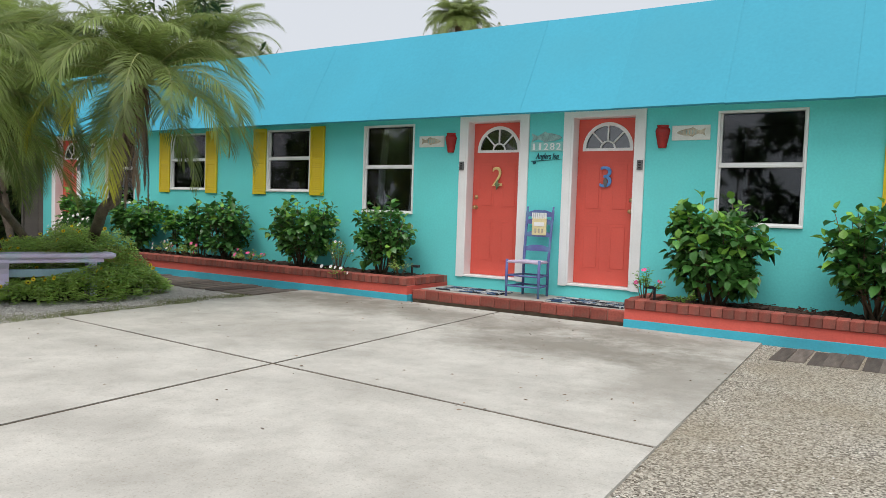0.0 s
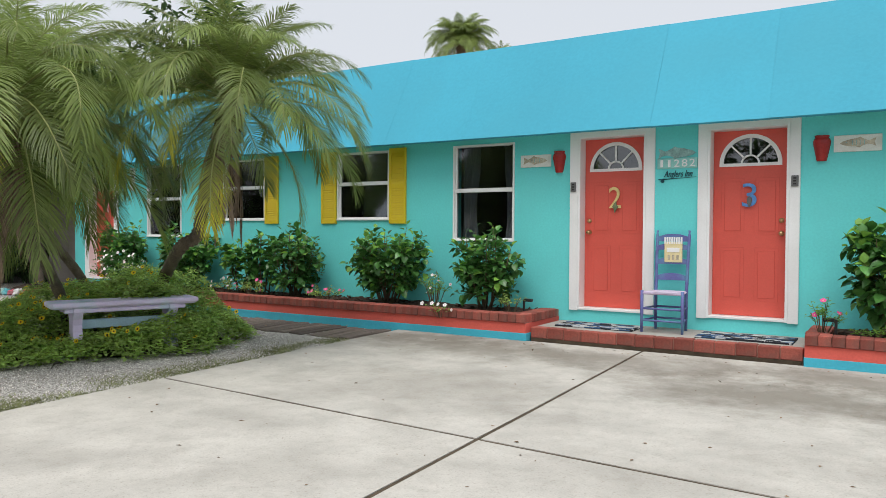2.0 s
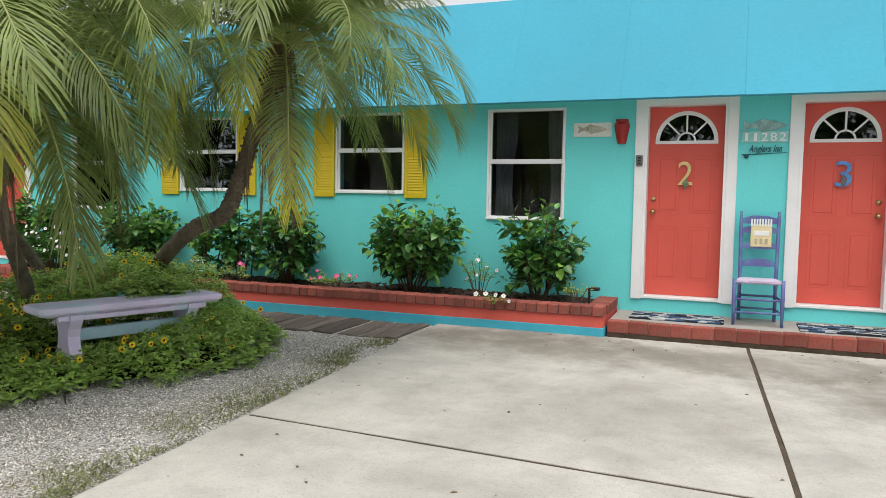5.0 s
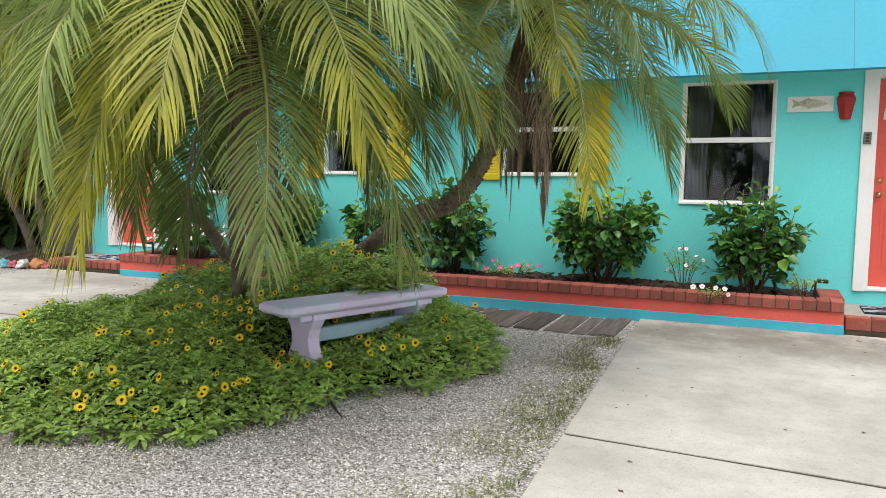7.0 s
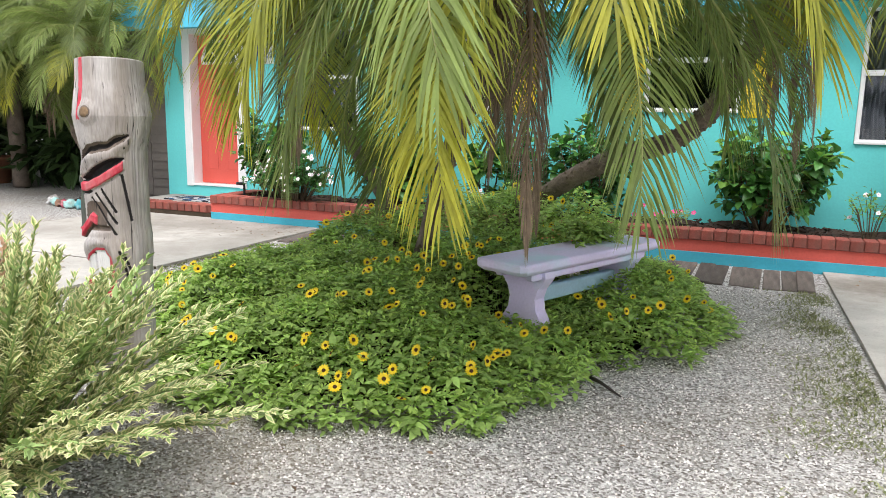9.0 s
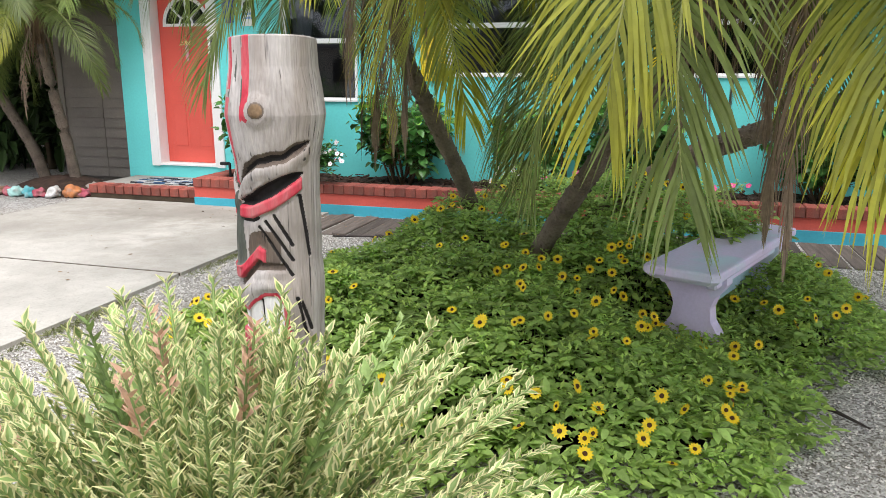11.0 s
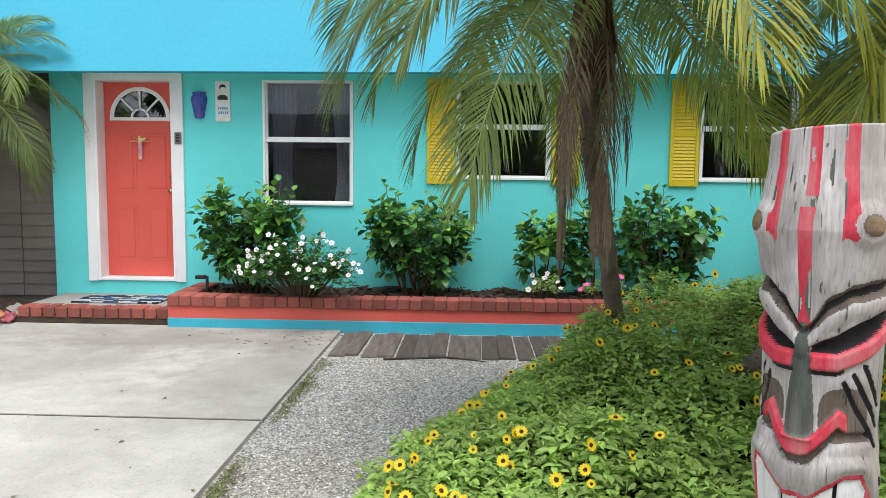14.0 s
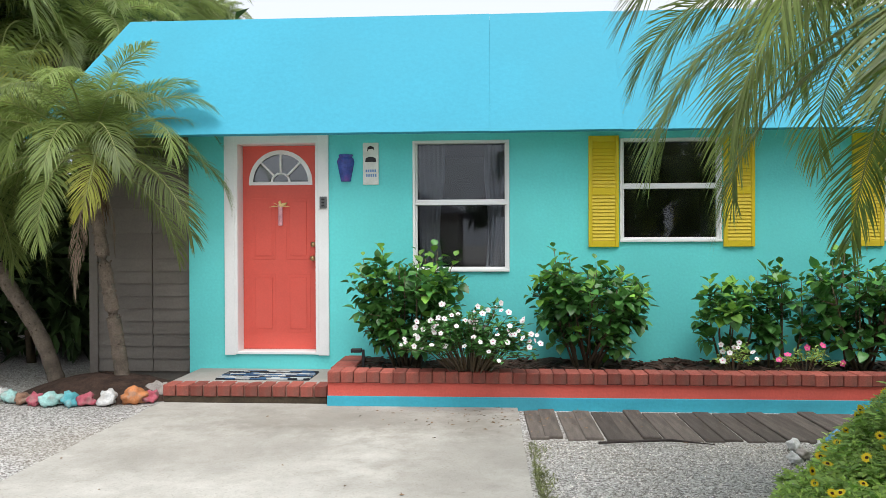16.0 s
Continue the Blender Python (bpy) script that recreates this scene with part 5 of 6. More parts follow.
# ---- bench ----
bench = thing("garden_bench", "lavender and pale blue painted concrete garden bench among flowers", "bench", m=pose(-3.5, -3.75, 0, 0, 0, 68))
bm = bmesh.new()
rings = []
for inset, z in ((0.028, 0.452), (0.006, 0.47), (0.0, 0.48), (0.0, 0.508), (0.006, 0.517), (0.018, 0.521)):
    hx, hy, c = 0.735 - inset, 0.19 - inset, 0.03
    rings.append([bm.verts.new((x, y, z)) for x, y in ((-hx + c, -hy), (hx - c, -hy), (hx, -hy + c), (hx, hy - c), (hx - c, hy), (-hx + c, hy), (-hx, hy - c), (-hx, -hy + c))])
for a, b in zip(rings, rings[1:]):
    for k in range(8):
        bm.faces.new((a[k], a[(k + 1) % 8], b[(k + 1) % 8], b[k]))
bm.faces.new(rings[0][::-1])
bm.faces.new(rings[-1])
part("seat", bm, M_BENCH, bench)
part("apron", bx(-0.6, 0.6, -0.145, -0.09, 0.405, 0.451, bevel=0.01), M_BENCH, bench)
part("apron", bx(-0.6, 0.6, 0.09, 0.145, 0.405, 0.451, bevel=0.01), M_BENCH, bench)
side = [(0.165, 0.451), (0.168, 0.415), (0.15, 0.385), (0.115, 0.34), (0.095, 0.28), (0.105, 0.21), (0.145, 0.15), (0.168, 0.09), (0.14, 0.055), (0.175, 0.025), (0.175, -0.02), (0.085, -0.02), (0.06, 0.05), (0.0, 0.085)]
prof = side + [(-x, z) for x, z in reversed(side[:-1])]
for x in (-0.47, 0.47):
    bm = bmesh.new()
    outline(bm, prof, -0.045, 0.045)
    bm.transform(Matrix.Translation((x, 0, 0)) @ Matrix.Rotation(radians(90), 4, "Z"))
    part("leg", bm, M_BENCH, bench, "scalloped concrete leg")
part("stretcher", bx(-0.424, 0.424, -0.03, 0.03, 0.23, 0.325, bevel=0.008), mat("pale_blue_bench_paint", (0.42, 0.6, 0.7), 0.75, 0.1, 3, 60, 0.2), bench, "pale blue stretcher")

# ---- carved pole ----
M_WOOD = wood_material("weathered_grey_wood", (0.5, 0.47, 0.45), (0.2, 0.175, 0.155), (0.27, 0.21, 0.16), 0.7)
M_POLERED = mat("worn_red_paint", (0.55, 0.038, 0.065), 0.65, 0.2, 4, 60, 0.3, 40, stretch=(4, 4, 1), dirt=(0.42, 0.25, 0.24), dirt_amt=0.55, dirt_scale=4)
M_POLEWHITE = mat("worn_white_paint", (0.84, 0.83, 0.82), 0.7, 0.06, 4, 60, 0.3, 40, stretch=(4, 4, 1), dirt=(0.55, 0.52, 0.5), dirt_amt=0.4, dirt_scale=4)
# black for the carved grooves, eye sockets, scratches and tooth gaps
M_POLEBLACK = mat("black_groove", (0.022, 0.019, 0.018), 0.9, 0.3, 8, 60, 0.3)
M_POLEGREEN = mat("worn_green_black_paint", (0.075, 0.085, 0.07), 0.8, 0.3, 6, 60, 0.5, 30, stretch=(5, 5, 0.8), dirt=(0.2, 0.19, 0.17), dirt_amt=0.7, dirt_scale=5)
M_POLEKNOT = mat("brown_wood_knot", (0.2, 0.13, 0.07), 0.8, 0.3, 20, 90, 0.4)
M_POLEBROWN = wood_material("brown_bare_wood", (0.15, 0.115, 0.09), (0.07, 0.055, 0.045), (0.2, 0.16, 0.13), 0.5)


RAD = [(-0.05, 0.134), (0.25, 0.134), (0.6, 0.134), (0.7, 0.141), (0.78, 0.14), (0.84, 0.134), (1.05, 0.136), (1.17, 0.141), (1.24, 0.154), (1.32, 0.165), (1.4, 0.155), (1.47, 0.144), (1.56, 0.141)]
SCRATCH = [(62, 1.0, 86, 0.9), (50, 0.98, 86, 0.85), (40, 0.96, 84, 0.8), (88, 0.72, 104, 0.58), (96, 0.7, 112, 0.6), (92, 0.5, 108, 0.4), (100, 1.06, 114, 0.86)]


def carve(th, z):
    """Relief and paint of the pole at an angle from its face (degrees) and a height."""
    a = abs(th)
    d, m = 0.0, 0
    wob = 0.006 * noise.noise((th * 0.06, z * 14, 2))
    # cheeks
    if 0.8 < z < 0.96 and 12 < a < 75:
        k = math.sin(math.pi * (z - 0.8) / 0.16) * math.sin(math.pi * (a - 12) / 63)
        d -= 0.014 * k
        if k > 0.25:
            m = 6
    # red stripes on the head
    low = 1.335 + 0.03 * noise.noise((th * 0.1, 5, 1))
    if (-36 < th < -25 and z > low - 0.04) or (-2 < th < 9 and z > 1.40) or (27 < th < 40 and z > low - 0.03) or (-5.5 < th < 5.5 + 30 * max(0, z - 1.33) and 1.085 < z < 1.375):
        m = 1 if noise.noise((th * 0.09, z * 9, 12)) < 0.34 else (4 if noise.noise((th * 0.3, z * 6, 3)) > 0.1 else 0)
    elif a < 34 and 1.33 < z < 1.52 and noise.noise((th * 0.3, z * 12, 21)) > 0.42:
        m = 4
    # knot eyes
    kd = math.hypot((a - 50) * 0.00285, (z - 1.335))
    if kd < 0.06:
        d += 0.016 * math.cos(kd / 0.06 * math.pi / 2) - (0.004 if 0.024 < kd < 0.03 else 0)
        m = 5 if kd < 0.021 else (6 if kd < 0.026 else (0 if kd < 0.04 else m))
    # brow
    zb = ramp_at(a, [(0, 1.075), (6, 1.085), (20, 1.14), (42, 1.175), (78, 1.19), (112, 1.235)]) + wob
    if a < 114:
        g = abs(z - zb)
        t = 0.022 * (1 - max(0, a - 95) / 25) * min(1.0, 0.35 + a / 30)
        if g < t:
            d -= 0.026 * (1 - g / t)
            m = 3 if g < t * 0.45 else (6 if m == 0 else m)
        if zb - 0.07 < z < zb:
            d += 0.01 * math.sin(math.pi * (zb - z) / 0.07)
    # eye socket and red lid
    if 8 < a < 106:
        zs = ramp_at(a, [(8, 1.03), (30, 1.03), (60, 1.06), (106, 1.13)])
        hgt = 0.052 * math.sin(math.pi * min(1, (a - 2) / 106)) ** 0.7
        if zs < z < zs + hgt:
            d -= 0.032 * min(1, (z - zs) / 0.01) * min(1, (zs + hgt - z) / 0.008 + 0.2)
            m = 3
        elif zs - 0.042 < z <= zs and a < 102:
            d += 0.01
            m = 1
        elif zs - 0.055 < z <= zs - 0.042:
            d -= 0.006
            m = 3 if a < 40 else m
    # nose
    w = ramp_at(z, [(0.82, 15), (0.9, 13), (1.02, 8), (1.1, 3)])
    if 0.82 < z < 1.1 and a < w:
        d += 0.018 * (1 - (a / w) ** 2) * ramp_at(z, [(0.82, 1.0), (0.93, 0.9), (1.1, 0.15)])
        m = 4
    # nostril line
    zv = 0.8 + ramp_at(a, [(0, 0), (10, 0.004), (36, 0.075), (46, 0.06)])
    if a < 46 and abs(z - zv) < 0.022:
        d += 0.016
        m = 1
    elif a < 75 and 0.022 <= zv - z < 0.045:
        d -= 0.014
        m = 6
    # upper lip and mouth
    zm = ramp_at(a, [(0, 0.685), (12, 0.68), (25, 0.71), (45, 0.742), (62, 0.742), (74, 0.695), (80, 0.59)])
    lo = ramp_at(a, [(0, 0.36), (56, 0.36), (71, 0.41), (80, 0.59)])
    if a < 80 and lo < z < zm:
        inner = z > lo + 0.014 and z < zm - 0.014 and a < 70
        d -= 0.008 if inner else 0.0
        m = 2 if inner else 1
        if inner and any(abs(th - c) < 1.9 for c in (-44, -17, 10, 38)):
            m = 3
            d -= 0.012
        if 0.52 < z < 0.6 - 0.0004 * a and a < 73:
            d += 0.016
            m = 1
    elif z > zm and z < 0.785 and a < 95:
        d += 0.01 * math.sin(math.pi * min(1, (z - zm) / max(0.02, 0.785 - zm)))
    for a0, z0, a1, z1 in SCRATCH:
        ux, uz = (a1 - a0) * 0.0026, z1 - z0
        px, pz = (a - a0) * 0.0026, z - z0
        s = max(0, min(1, (px * ux + pz * uz) / (ux * ux + uz * uz)))
        g = math.hypot(px - s * ux, pz - s * uz)
        if g < 0.008:
            d -= 0.01 * (1 - g / 0.008)
            m = 3 if g < 0.0065 else m
    return d, m


NS, NZ = 400, 500
relief = np.zeros((NZ + 1, NS))
tint = np.zeros((NZ + 1, NS), int)
for j in range(NZ + 1):
    for i in range(NS):
        relief[j, i], tint[j, i] = carve(-180 + 360 * i / NS, -0.03 + 1.59 * j / NZ)
# soften the tool marks
for k in range(2):
    relief = (relief * 2 + np.roll(relief, 1, 1) + np.roll(relief, -1, 1)) / 4
    relief[1:-1] = (relief[1:-1] * 2 + relief[:-2] + relief[2:]) / 4
verts, faces, mats = [], [], []
for j in range(NZ + 1):
    z = -0.03 + 1.59 * j / NZ
    girth = ramp_at(z, RAD)
    for i in range(NS):
        th = -180 + 360 * i / NS
        rad = girth + float(relief[j, i]) + 0.004 * noise.noise((math.cos(radians(th)) * 2, math.sin(radians(th)) * 2, z * 3)) + 0.0018 * noise.noise((th * 0.35, z * 1.5, 9))
        if j == NZ:
            rad -= 0.006
        a = radians(th - 133)
        verts.append((rad * math.cos(a), rad * math.sin(a), z + (0.008 * math.cos(a + 1) if j > NZ - 3 else 0)))
        if j < NZ:
            faces.append((j * NS + i, j * NS + (i + 1) % NS, (j + 1) * NS + (i + 1) % NS, (j + 1) * NS + i))
            mats.append(int(tint[j, i]))
verts.append((0, 0, 1.557))
for i in range(NS):
    faces.append((NZ * NS + i, NZ * NS + (i + 1) % NS, len(verts) - 1))
    mats.append(0)
me = bpy.data.meshes.new("carved_pole")
me.from_pydata(verts, [], faces)
me.polygons.foreach_set("material_index", mats)
me.polygons.foreach_set("use_smooth", [True] * len(faces))
for m in (M_WOOD, M_POLERED, M_POLEWHITE, M_POLEBLACK, M_POLEGREEN, M_POLEKNOT, M_POLEBROWN):
    me.materials.append(m)
pole = tagged(new("carved_pole", me), "weathered grey carved wooden pole with red and white paint", "carved pole")
pole.location = (-5.13, -5.835, -0.015)


# ---- variegated shrub ----
def variegated(x, y, w, h, stems_n, seed, label):
    """Arching wands set closely with narrow cream-edged leaves that point towards the tip."""
    r = random.Random(seed)
    t = thing("variegated_shrub", label, "shrub", "", Matrix.Translation((x, y, 0)))
    st, fol = bmesh.new(), bmesh.new()
    for k in range(stems_n):
        a, rise = r.uniform(0, 6.28), radians(r.uniform(20, 84))
        reach = h * r.uniform(0.72, 1.06)
        q, hh = math.cos(rise), reach * math.sin(rise) * 0.92
        base = Vector((math.cos(a) * 0.1 * q, math.sin(a) * 0.1 * q, 0))
        tip_ = Vector((math.cos(a) * q * reach * w, math.sin(a) * q * reach * w * 0.75, hh))
        mid = base.lerp(tip_, 0.5) + Vector((0, 0, 0.09 * q))
        pts = []
        for j in range(9):
            u = j / 8
            pts.append(base * (1 - u) ** 2 + (mid * 2 - (base + tip_) * 0.5) * 2 * u * (1 - u) + tip_ * u * u)
        tube(st, pts, [0.007 - 0.0005 * j for j in range(9)], 4, caps=False)
        length = (tip_ - base).length
        tone = r.random()
        n = int(length * 66)
        for j in range(n):
            s = 0.24 + 0.78 * (j + 0.5) / n
            f = min(s, 0.999) * 8
            i = min(int(f), 7)
            p = pts[i].lerp(pts[i + 1], f - i)
            d = (pts[i + 1] - pts[i]).normalized()
            flat = d.cross(Vector((0, 0, 1))).normalized() if abs(d.z) < 0.95 else Vector((1, 0, 0))
            out = Matrix.Rotation((math.pi if j % 2 else 0) + r.gauss(0.35 if j % 4 < 2 else -0.35, 0.35), 3, d) @ flat
            L = 0.058 * r.uniform(0.7, 1.25) * (1.0 if s < 0.85 else 0.75)
            m = aim(p, (out * 0.72 + d * 0.85 + Vector((0, 0, 0.18))).normalized(), r.uniform(-0.5, 0.5))
            wd = L * 0.4
            edge, heart_ = (2, 2) if tone < 0.035 and s > 0.8 else ((1, 1) if tone > 0.93 and s > 0.7 else (0, 1))
            lean = [(0, 0, 0), (-wd * 0.5, L * 0.42, 0.14 * wd), (-wd * 0.27, L * 0.46, 0.02 * L), (0, L, -0.1 * L), (wd * 0.27, L * 0.46, 0.02 * L), (wd * 0.5, L * 0.42, 0.14 * wd), (0, L * 0.85, -0.03 * L)]
            v = [fol.verts.new(m @ Vector(c)) for c in lean]
            for idx, mi in (((0, 2, 1), edge), ((1, 2, 6, 3), edge), ((0, 5, 4), edge), ((5, 3, 6, 4), edge), ((0, 4, 6, 2), heart_)):
                fol.faces.new([v[c] for c in idx]).material_index = mi
    part("branchwork", st, M_VARGREEN, t)["kind"] = "stuff"
    part("foliage", fol, [M_VARIEG, M_VARGREEN, M_VARPINK], t)["kind"] = "stuff"


variegated(-4.84, -6.75, 1.22, 1.0, 310, 71, "bushy cream and green variegated shrub with pink tips")

# ---- chair ----
chair = thing("ladderback_chair", "blue violet painted ladderback chair on the brick edged step", "chair", m=pose(1.285, -0.33, 0.156))


def rod(bm, p, q, r0, r1=None, seg=8):
    tube(bm, [p, q], [r0, r1 or r0], seg)


for x in (-0.17, 0.17):
    bm = bmesh.new()
    tube(bm, [(x, 0.16, 0), (x, 0.16, 0.42), (x * 1.03, 0.2, 0.8), (x * 1.05, 0.235, 1.06), (x * 1.05, 0.237, 1.09), (x * 1.05, 0.24, 1.12)], [0.017, 0.019, 0.018, 0.017, 0.011, 0.014], 8)
    part("back_post", bm, M_CHAIR, chair)
for x in (-0.22, 0.22):
    bm = bmesh.new()
    tube(bm, [(x, -0.2, 0), (x, -0.2, 0.2), (x, -0.2, 0.46)], [0.014, 0.019, 0.018], 8)
    part("leg", bm, M_CHAIR, chair)
for z, y in ((0.56, 0.18), (0.74, 0.195), (0.9, 0.21)):
    bm = bmesh.new()
    pts = [(-0.165, 0), (0.165, 0), (0.165, 0.05), (0.08, 0.075), (0, 0.08), (-0.08, 0.075), (-0.165, 0.05)]
    outline(bm, [(px, z + pz) for px, pz in pts], y - 0.007, y + 0.007)
    part("slat", bm, M_CHAIR, chair)
bm = bmesh.new()
outline(bm, [(-0.17, 0.995), (0.17, 0.995), (0.17, 1.05), (0.07, 1.08), (-0.07, 1.08), (-0.17, 1.05)], 0.222, 0.236)
part("top_slat", bm, M_CHAIR, chair)
for z in (0.13, 0.26):
    for p, q in (((-0.22, -0.2), (0.22, -0.2)), ((-0.22, -0.2), (-0.17, 0.16)), ((0.22, -0.2), (0.17, 0.16)), ((-0.17, 0.16), (0.17, 0.16))):
        bm = bmesh.new()
        rod(bm, (p[0], p[1], z), (q[0], q[1], z), 0.011)
        part("rung", bm, M_CHAIR, chair)
bm = bmesh.new()
vs = [bm.verts.new(p) for p in ((-0.235, -0.215, 0.415), (0.235, -0.215, 0.415), (0.175, 0.17, 0.415), (-0.175, 0.17, 0.415), (-0.235, -0.215, 0.445), (0.235, -0.215, 0.445), (0.175, 0.17, 0.445), (-0.175, 0.17, 0.445))]
for q in ((3, 2, 1, 0), (4, 5, 6, 7), (0, 1, 5, 4), (1, 2, 6, 5), (2, 3, 7, 6), (3, 0, 4, 7)):
    bm.faces.new([vs[i] for i in q])
bmesh.ops.bevel(bm, geom=bm.edges[:], offset=0.012, segments=2, affect="EDGES")
part("seat", bm, M_SEAT, chair, "pale lavender woven seat")
card = thing("hanging_card_sign", "pale yellow rectangular sign hung on the chair back", "sign", m=pose(1.3, -0.14, 0.156))
part("board", bx(-0.1, 0.1, -0.012, 0.004, 0.76, 0.99, bevel=0.006), M_CARD, card)
bm = bmesh.new()
for k in range(8):
    box(bm, -0.1 + 0.026 * k, -0.084 + 0.026 * k, -0.016, 0.006, 0.97, 1.045)
part("striped_top", bm, M_WHITE, card, "white striped fringe")
part("panel", bx(-0.07, 0.07, -0.016, -0.011, 0.875, 0.925, bevel=0.002), M_WHITE, card)
for x in (-0.06, -0.012, 0.036):
    part("panel", bx(x, x + 0.026, -0.017, -0.011, 0.79, 0.845, bevel=0.002), M_FISH, card)

# ---- mats ----
M_MATBLUE = mat("mat_blue", (0.04, 0.1, 0.2), 0.95, 0.3, 20, 150, 0.6)
M_MATWHITE = mat("mat_white", (0.5, 0.52, 0.52), 0.95, 0.15, 20, 150, 0.6)
M_MATBLACK = mat("mat_black", (0.02, 0.022, 0.028), 0.95, 0.2, 20, 150, 0.6)
for i, (x0, x1, y0, y1) in enumerate(((-9.97, -9.1, -0.62, -0.2), (0.06, 0.98, -0.6, -0.18), (1.66, 2.6, -0.66, -0.2))):
    r = random.Random(80 + i)
    mt = thing("doormat", "woven blue, black and white rag doormat on the step", "doormat", "woven doormats", Matrix.Translation(((x0 + x1) / 2, (y0 + y1) / 2, 0.155)))
    hw, hd = (x1 - x0) / 2, (y1 - y0) / 2
    part("base", bx(-hw, hw, -hd, hd, 0.0, 0.006), M_MATBLACK, mt)
    bm = bmesh.new()
    for row in range(14):
        x = -hw
        while x < hw - 0.02:
            L = min(r.uniform(0.06, 0.16), hw - x)
            y = -hd + (row + 0.5) * 2 * hd / 14
            box(bm, x + 0.003, x + L - 0.003, y - hd / 14 * 0.88, y + hd / 14 * 0.88, 0.004, 0.014 + r.uniform(0, 0.005), bevel=0, m=Matrix.Rotation(radians(r.uniform(-1.5, 1.5)), 4, "Z"), mi=r.choice((0, 1, 1, 2, 0, 2)))
            x += L
    part("weave", bm, [M_MATBLUE, M_MATWHITE, M_MATBLACK], mt)["kind"] = "stuff"


# ---- wall ornaments ----
def wall_pot(x, z, material, label):
    t = thing("wall_pot", label, "wall pot", "wall pots", Matrix.Translation((x, -0.002, z)))
    bm = bmesh.new()
    lathe(bm, [(0.0, 0), (0.045, 0), (0.05, 0.01), (0.066, 0.09), (0.082, 0.17), (0.086, 0.2), (0.076, 0.228), (0.064, 0.238), (0.07, 0.256), (0.072, 0.264), (0.058, 0.262), (0.05, 0.2)], 16, math.pi)
    bm.transform(Matrix.Rotation(math.pi, 4, "Z"))
    part("body", bm, material, t, smooth=True)
    return t


wall_pot(-0.15, 1.99, M_REDPOT, "glazed red ceramic half pot on the turquoise wall")
wall_pot(2.77, 2.0, M_REDPOT, "glazed red ceramic half pot on the turquoise wall")
wall_pot(-8.87, 2.01, M_BLUEPOT, "glazed blue and purple half pot on the turquoise wall")


def fish_shape(bm, cx, cz, s, y0, y1, mi=0):
    body = [(-0.16, 0.0), (-0.13, 0.022), (-0.06, 0.042), (0.0, 0.05), (0.02, 0.062), (0.05, 0.044), (0.1, 0.02), (0.13, 0.034), (0.165, 0.05), (0.15, 0.005), (0.165, -0.04), (0.13, -0.02), (0.09, -0.012), (0.04, -0.03), (0.02, -0.048), (-0.02, -0.034), (-0.08, -0.03), (-0.13, -0.016)]
    outline(bm, [(cx + x * s, cz + z * abs(s)) for x, z in body], y0, y1, mi)


for x0, x1, z0, z1, s in ((-0.68, -0.26, 2.07, 2.225, -1.0), (2.88, 3.31, 2.085, 2.255, 1.0)):
    t = thing("fish_plaque", "weathered white plaque with a painted tan fish", "plaque", "fish plaques", Matrix.Translation(((x0 + x1) / 2, 0, (z0 + z1) / 2)))
    w, h = (x1 - x0) / 2, (z1 - z0) / 2
    part("board", bx(-w, w, -0.018, -0.002, -h, h, bevel=0.004), M_SIGN, t)
    bm = bmesh.new()
    fish_shape(bm, 0, 0, s, -0.027, -0.017)
    part("fish", bm, M_FISH, t)
    part("fish_eye", bx(-0.1 * s - 0.006, -0.1 * s + 0.006, -0.029, -0.026, 0.004, 0.016), M_FISHDARK, t)
    for k in range(4):
        part("fish_band", bx(-0.05 + 0.035 * k, -0.042 + 0.035 * k, -0.029, -0.0265, -0.02, 0.03), M_FISHDARK, t)
sign = thing("address_sign", "pale teal house number sign with relief fish above", "sign", m=Matrix.Translation((1.295, 0, 0)))
part("number_board", bx(-0.225, 0.225, -0.016, -0.002, 1.985, 2.105, bevel=0.004), M_SIGNTEAL, sign)
for k in range(5):
    part("digit_tile", bx(-0.212 + 0.086 * k, -0.132 + 0.086 * k, -0.02, -0.0155, 1.995, 2.095, bevel=0.002), M_SIGNTEAL, sign)
for k, digit in enumerate("11282"):
    text_part("numeral", digit, 0.12, M_WHITE, sign, Matrix.Translation((-0.172 + 0.086 * k, -0.024, 2.003)) @ UPRIGHT, width=0.028 if digit == "1" else 0.06)
bm = bmesh.new()
fish_shape(bm, 0, 2.155, -1.3, -0.016, -0.002)
part("fish", bm, M_FISHDARK, sign, "grey tan relief fish")
script = thing("name_sign", "dark teal script name lettering on a rod motif", "sign", m=Matrix.Translation((1.295, 0, 0)))
text_part("lettering", "Anglers Inn", 0.105, M_TEALDARK, script, Matrix.Translation((0.01, -0.008, 1.89)) @ UPRIGHT, width=0.32, shear=0.35)
bm = bmesh.new()
tube(bm, [(-0.21, -0.008, 1.862), (0.0, -0.008, 1.872), (0.215, -0.008, 1.884)], [0.006, 0.004, 0.002], 6)
part("rod", bm, M_TEALDARK, script)
bm = bmesh.new()
lathe(bm, [(0, -0.006), (0.022, -0.006), (0.022, 0.006), (0, 0.006)], 12)
bm.transform(Matrix.Translation((-0.165, -0.01, 1.846)) @ UPRIGHT)
part("reel", bm, M_TEALDARK, script)
plaque = thing("tall_plaque", "tall white wall plaque with a dark simple figure shape", "plaque", m=Matrix.Translation((-8.62, 0, 0)))
part("board", bx(-0.078, 0.078, -0.016, -0.002, 1.975, 2.39, bevel=0.004), M_SIGN, plaque)
bm = bmesh.new()
outline(bm, [(-0.035, 2.3), (-0.03, 2.345), (0.0, 2.36), (0.032, 2.345), (0.035, 2.31), (0.02, 2.33), (-0.02, 2.325)], -0.02, -0.015)
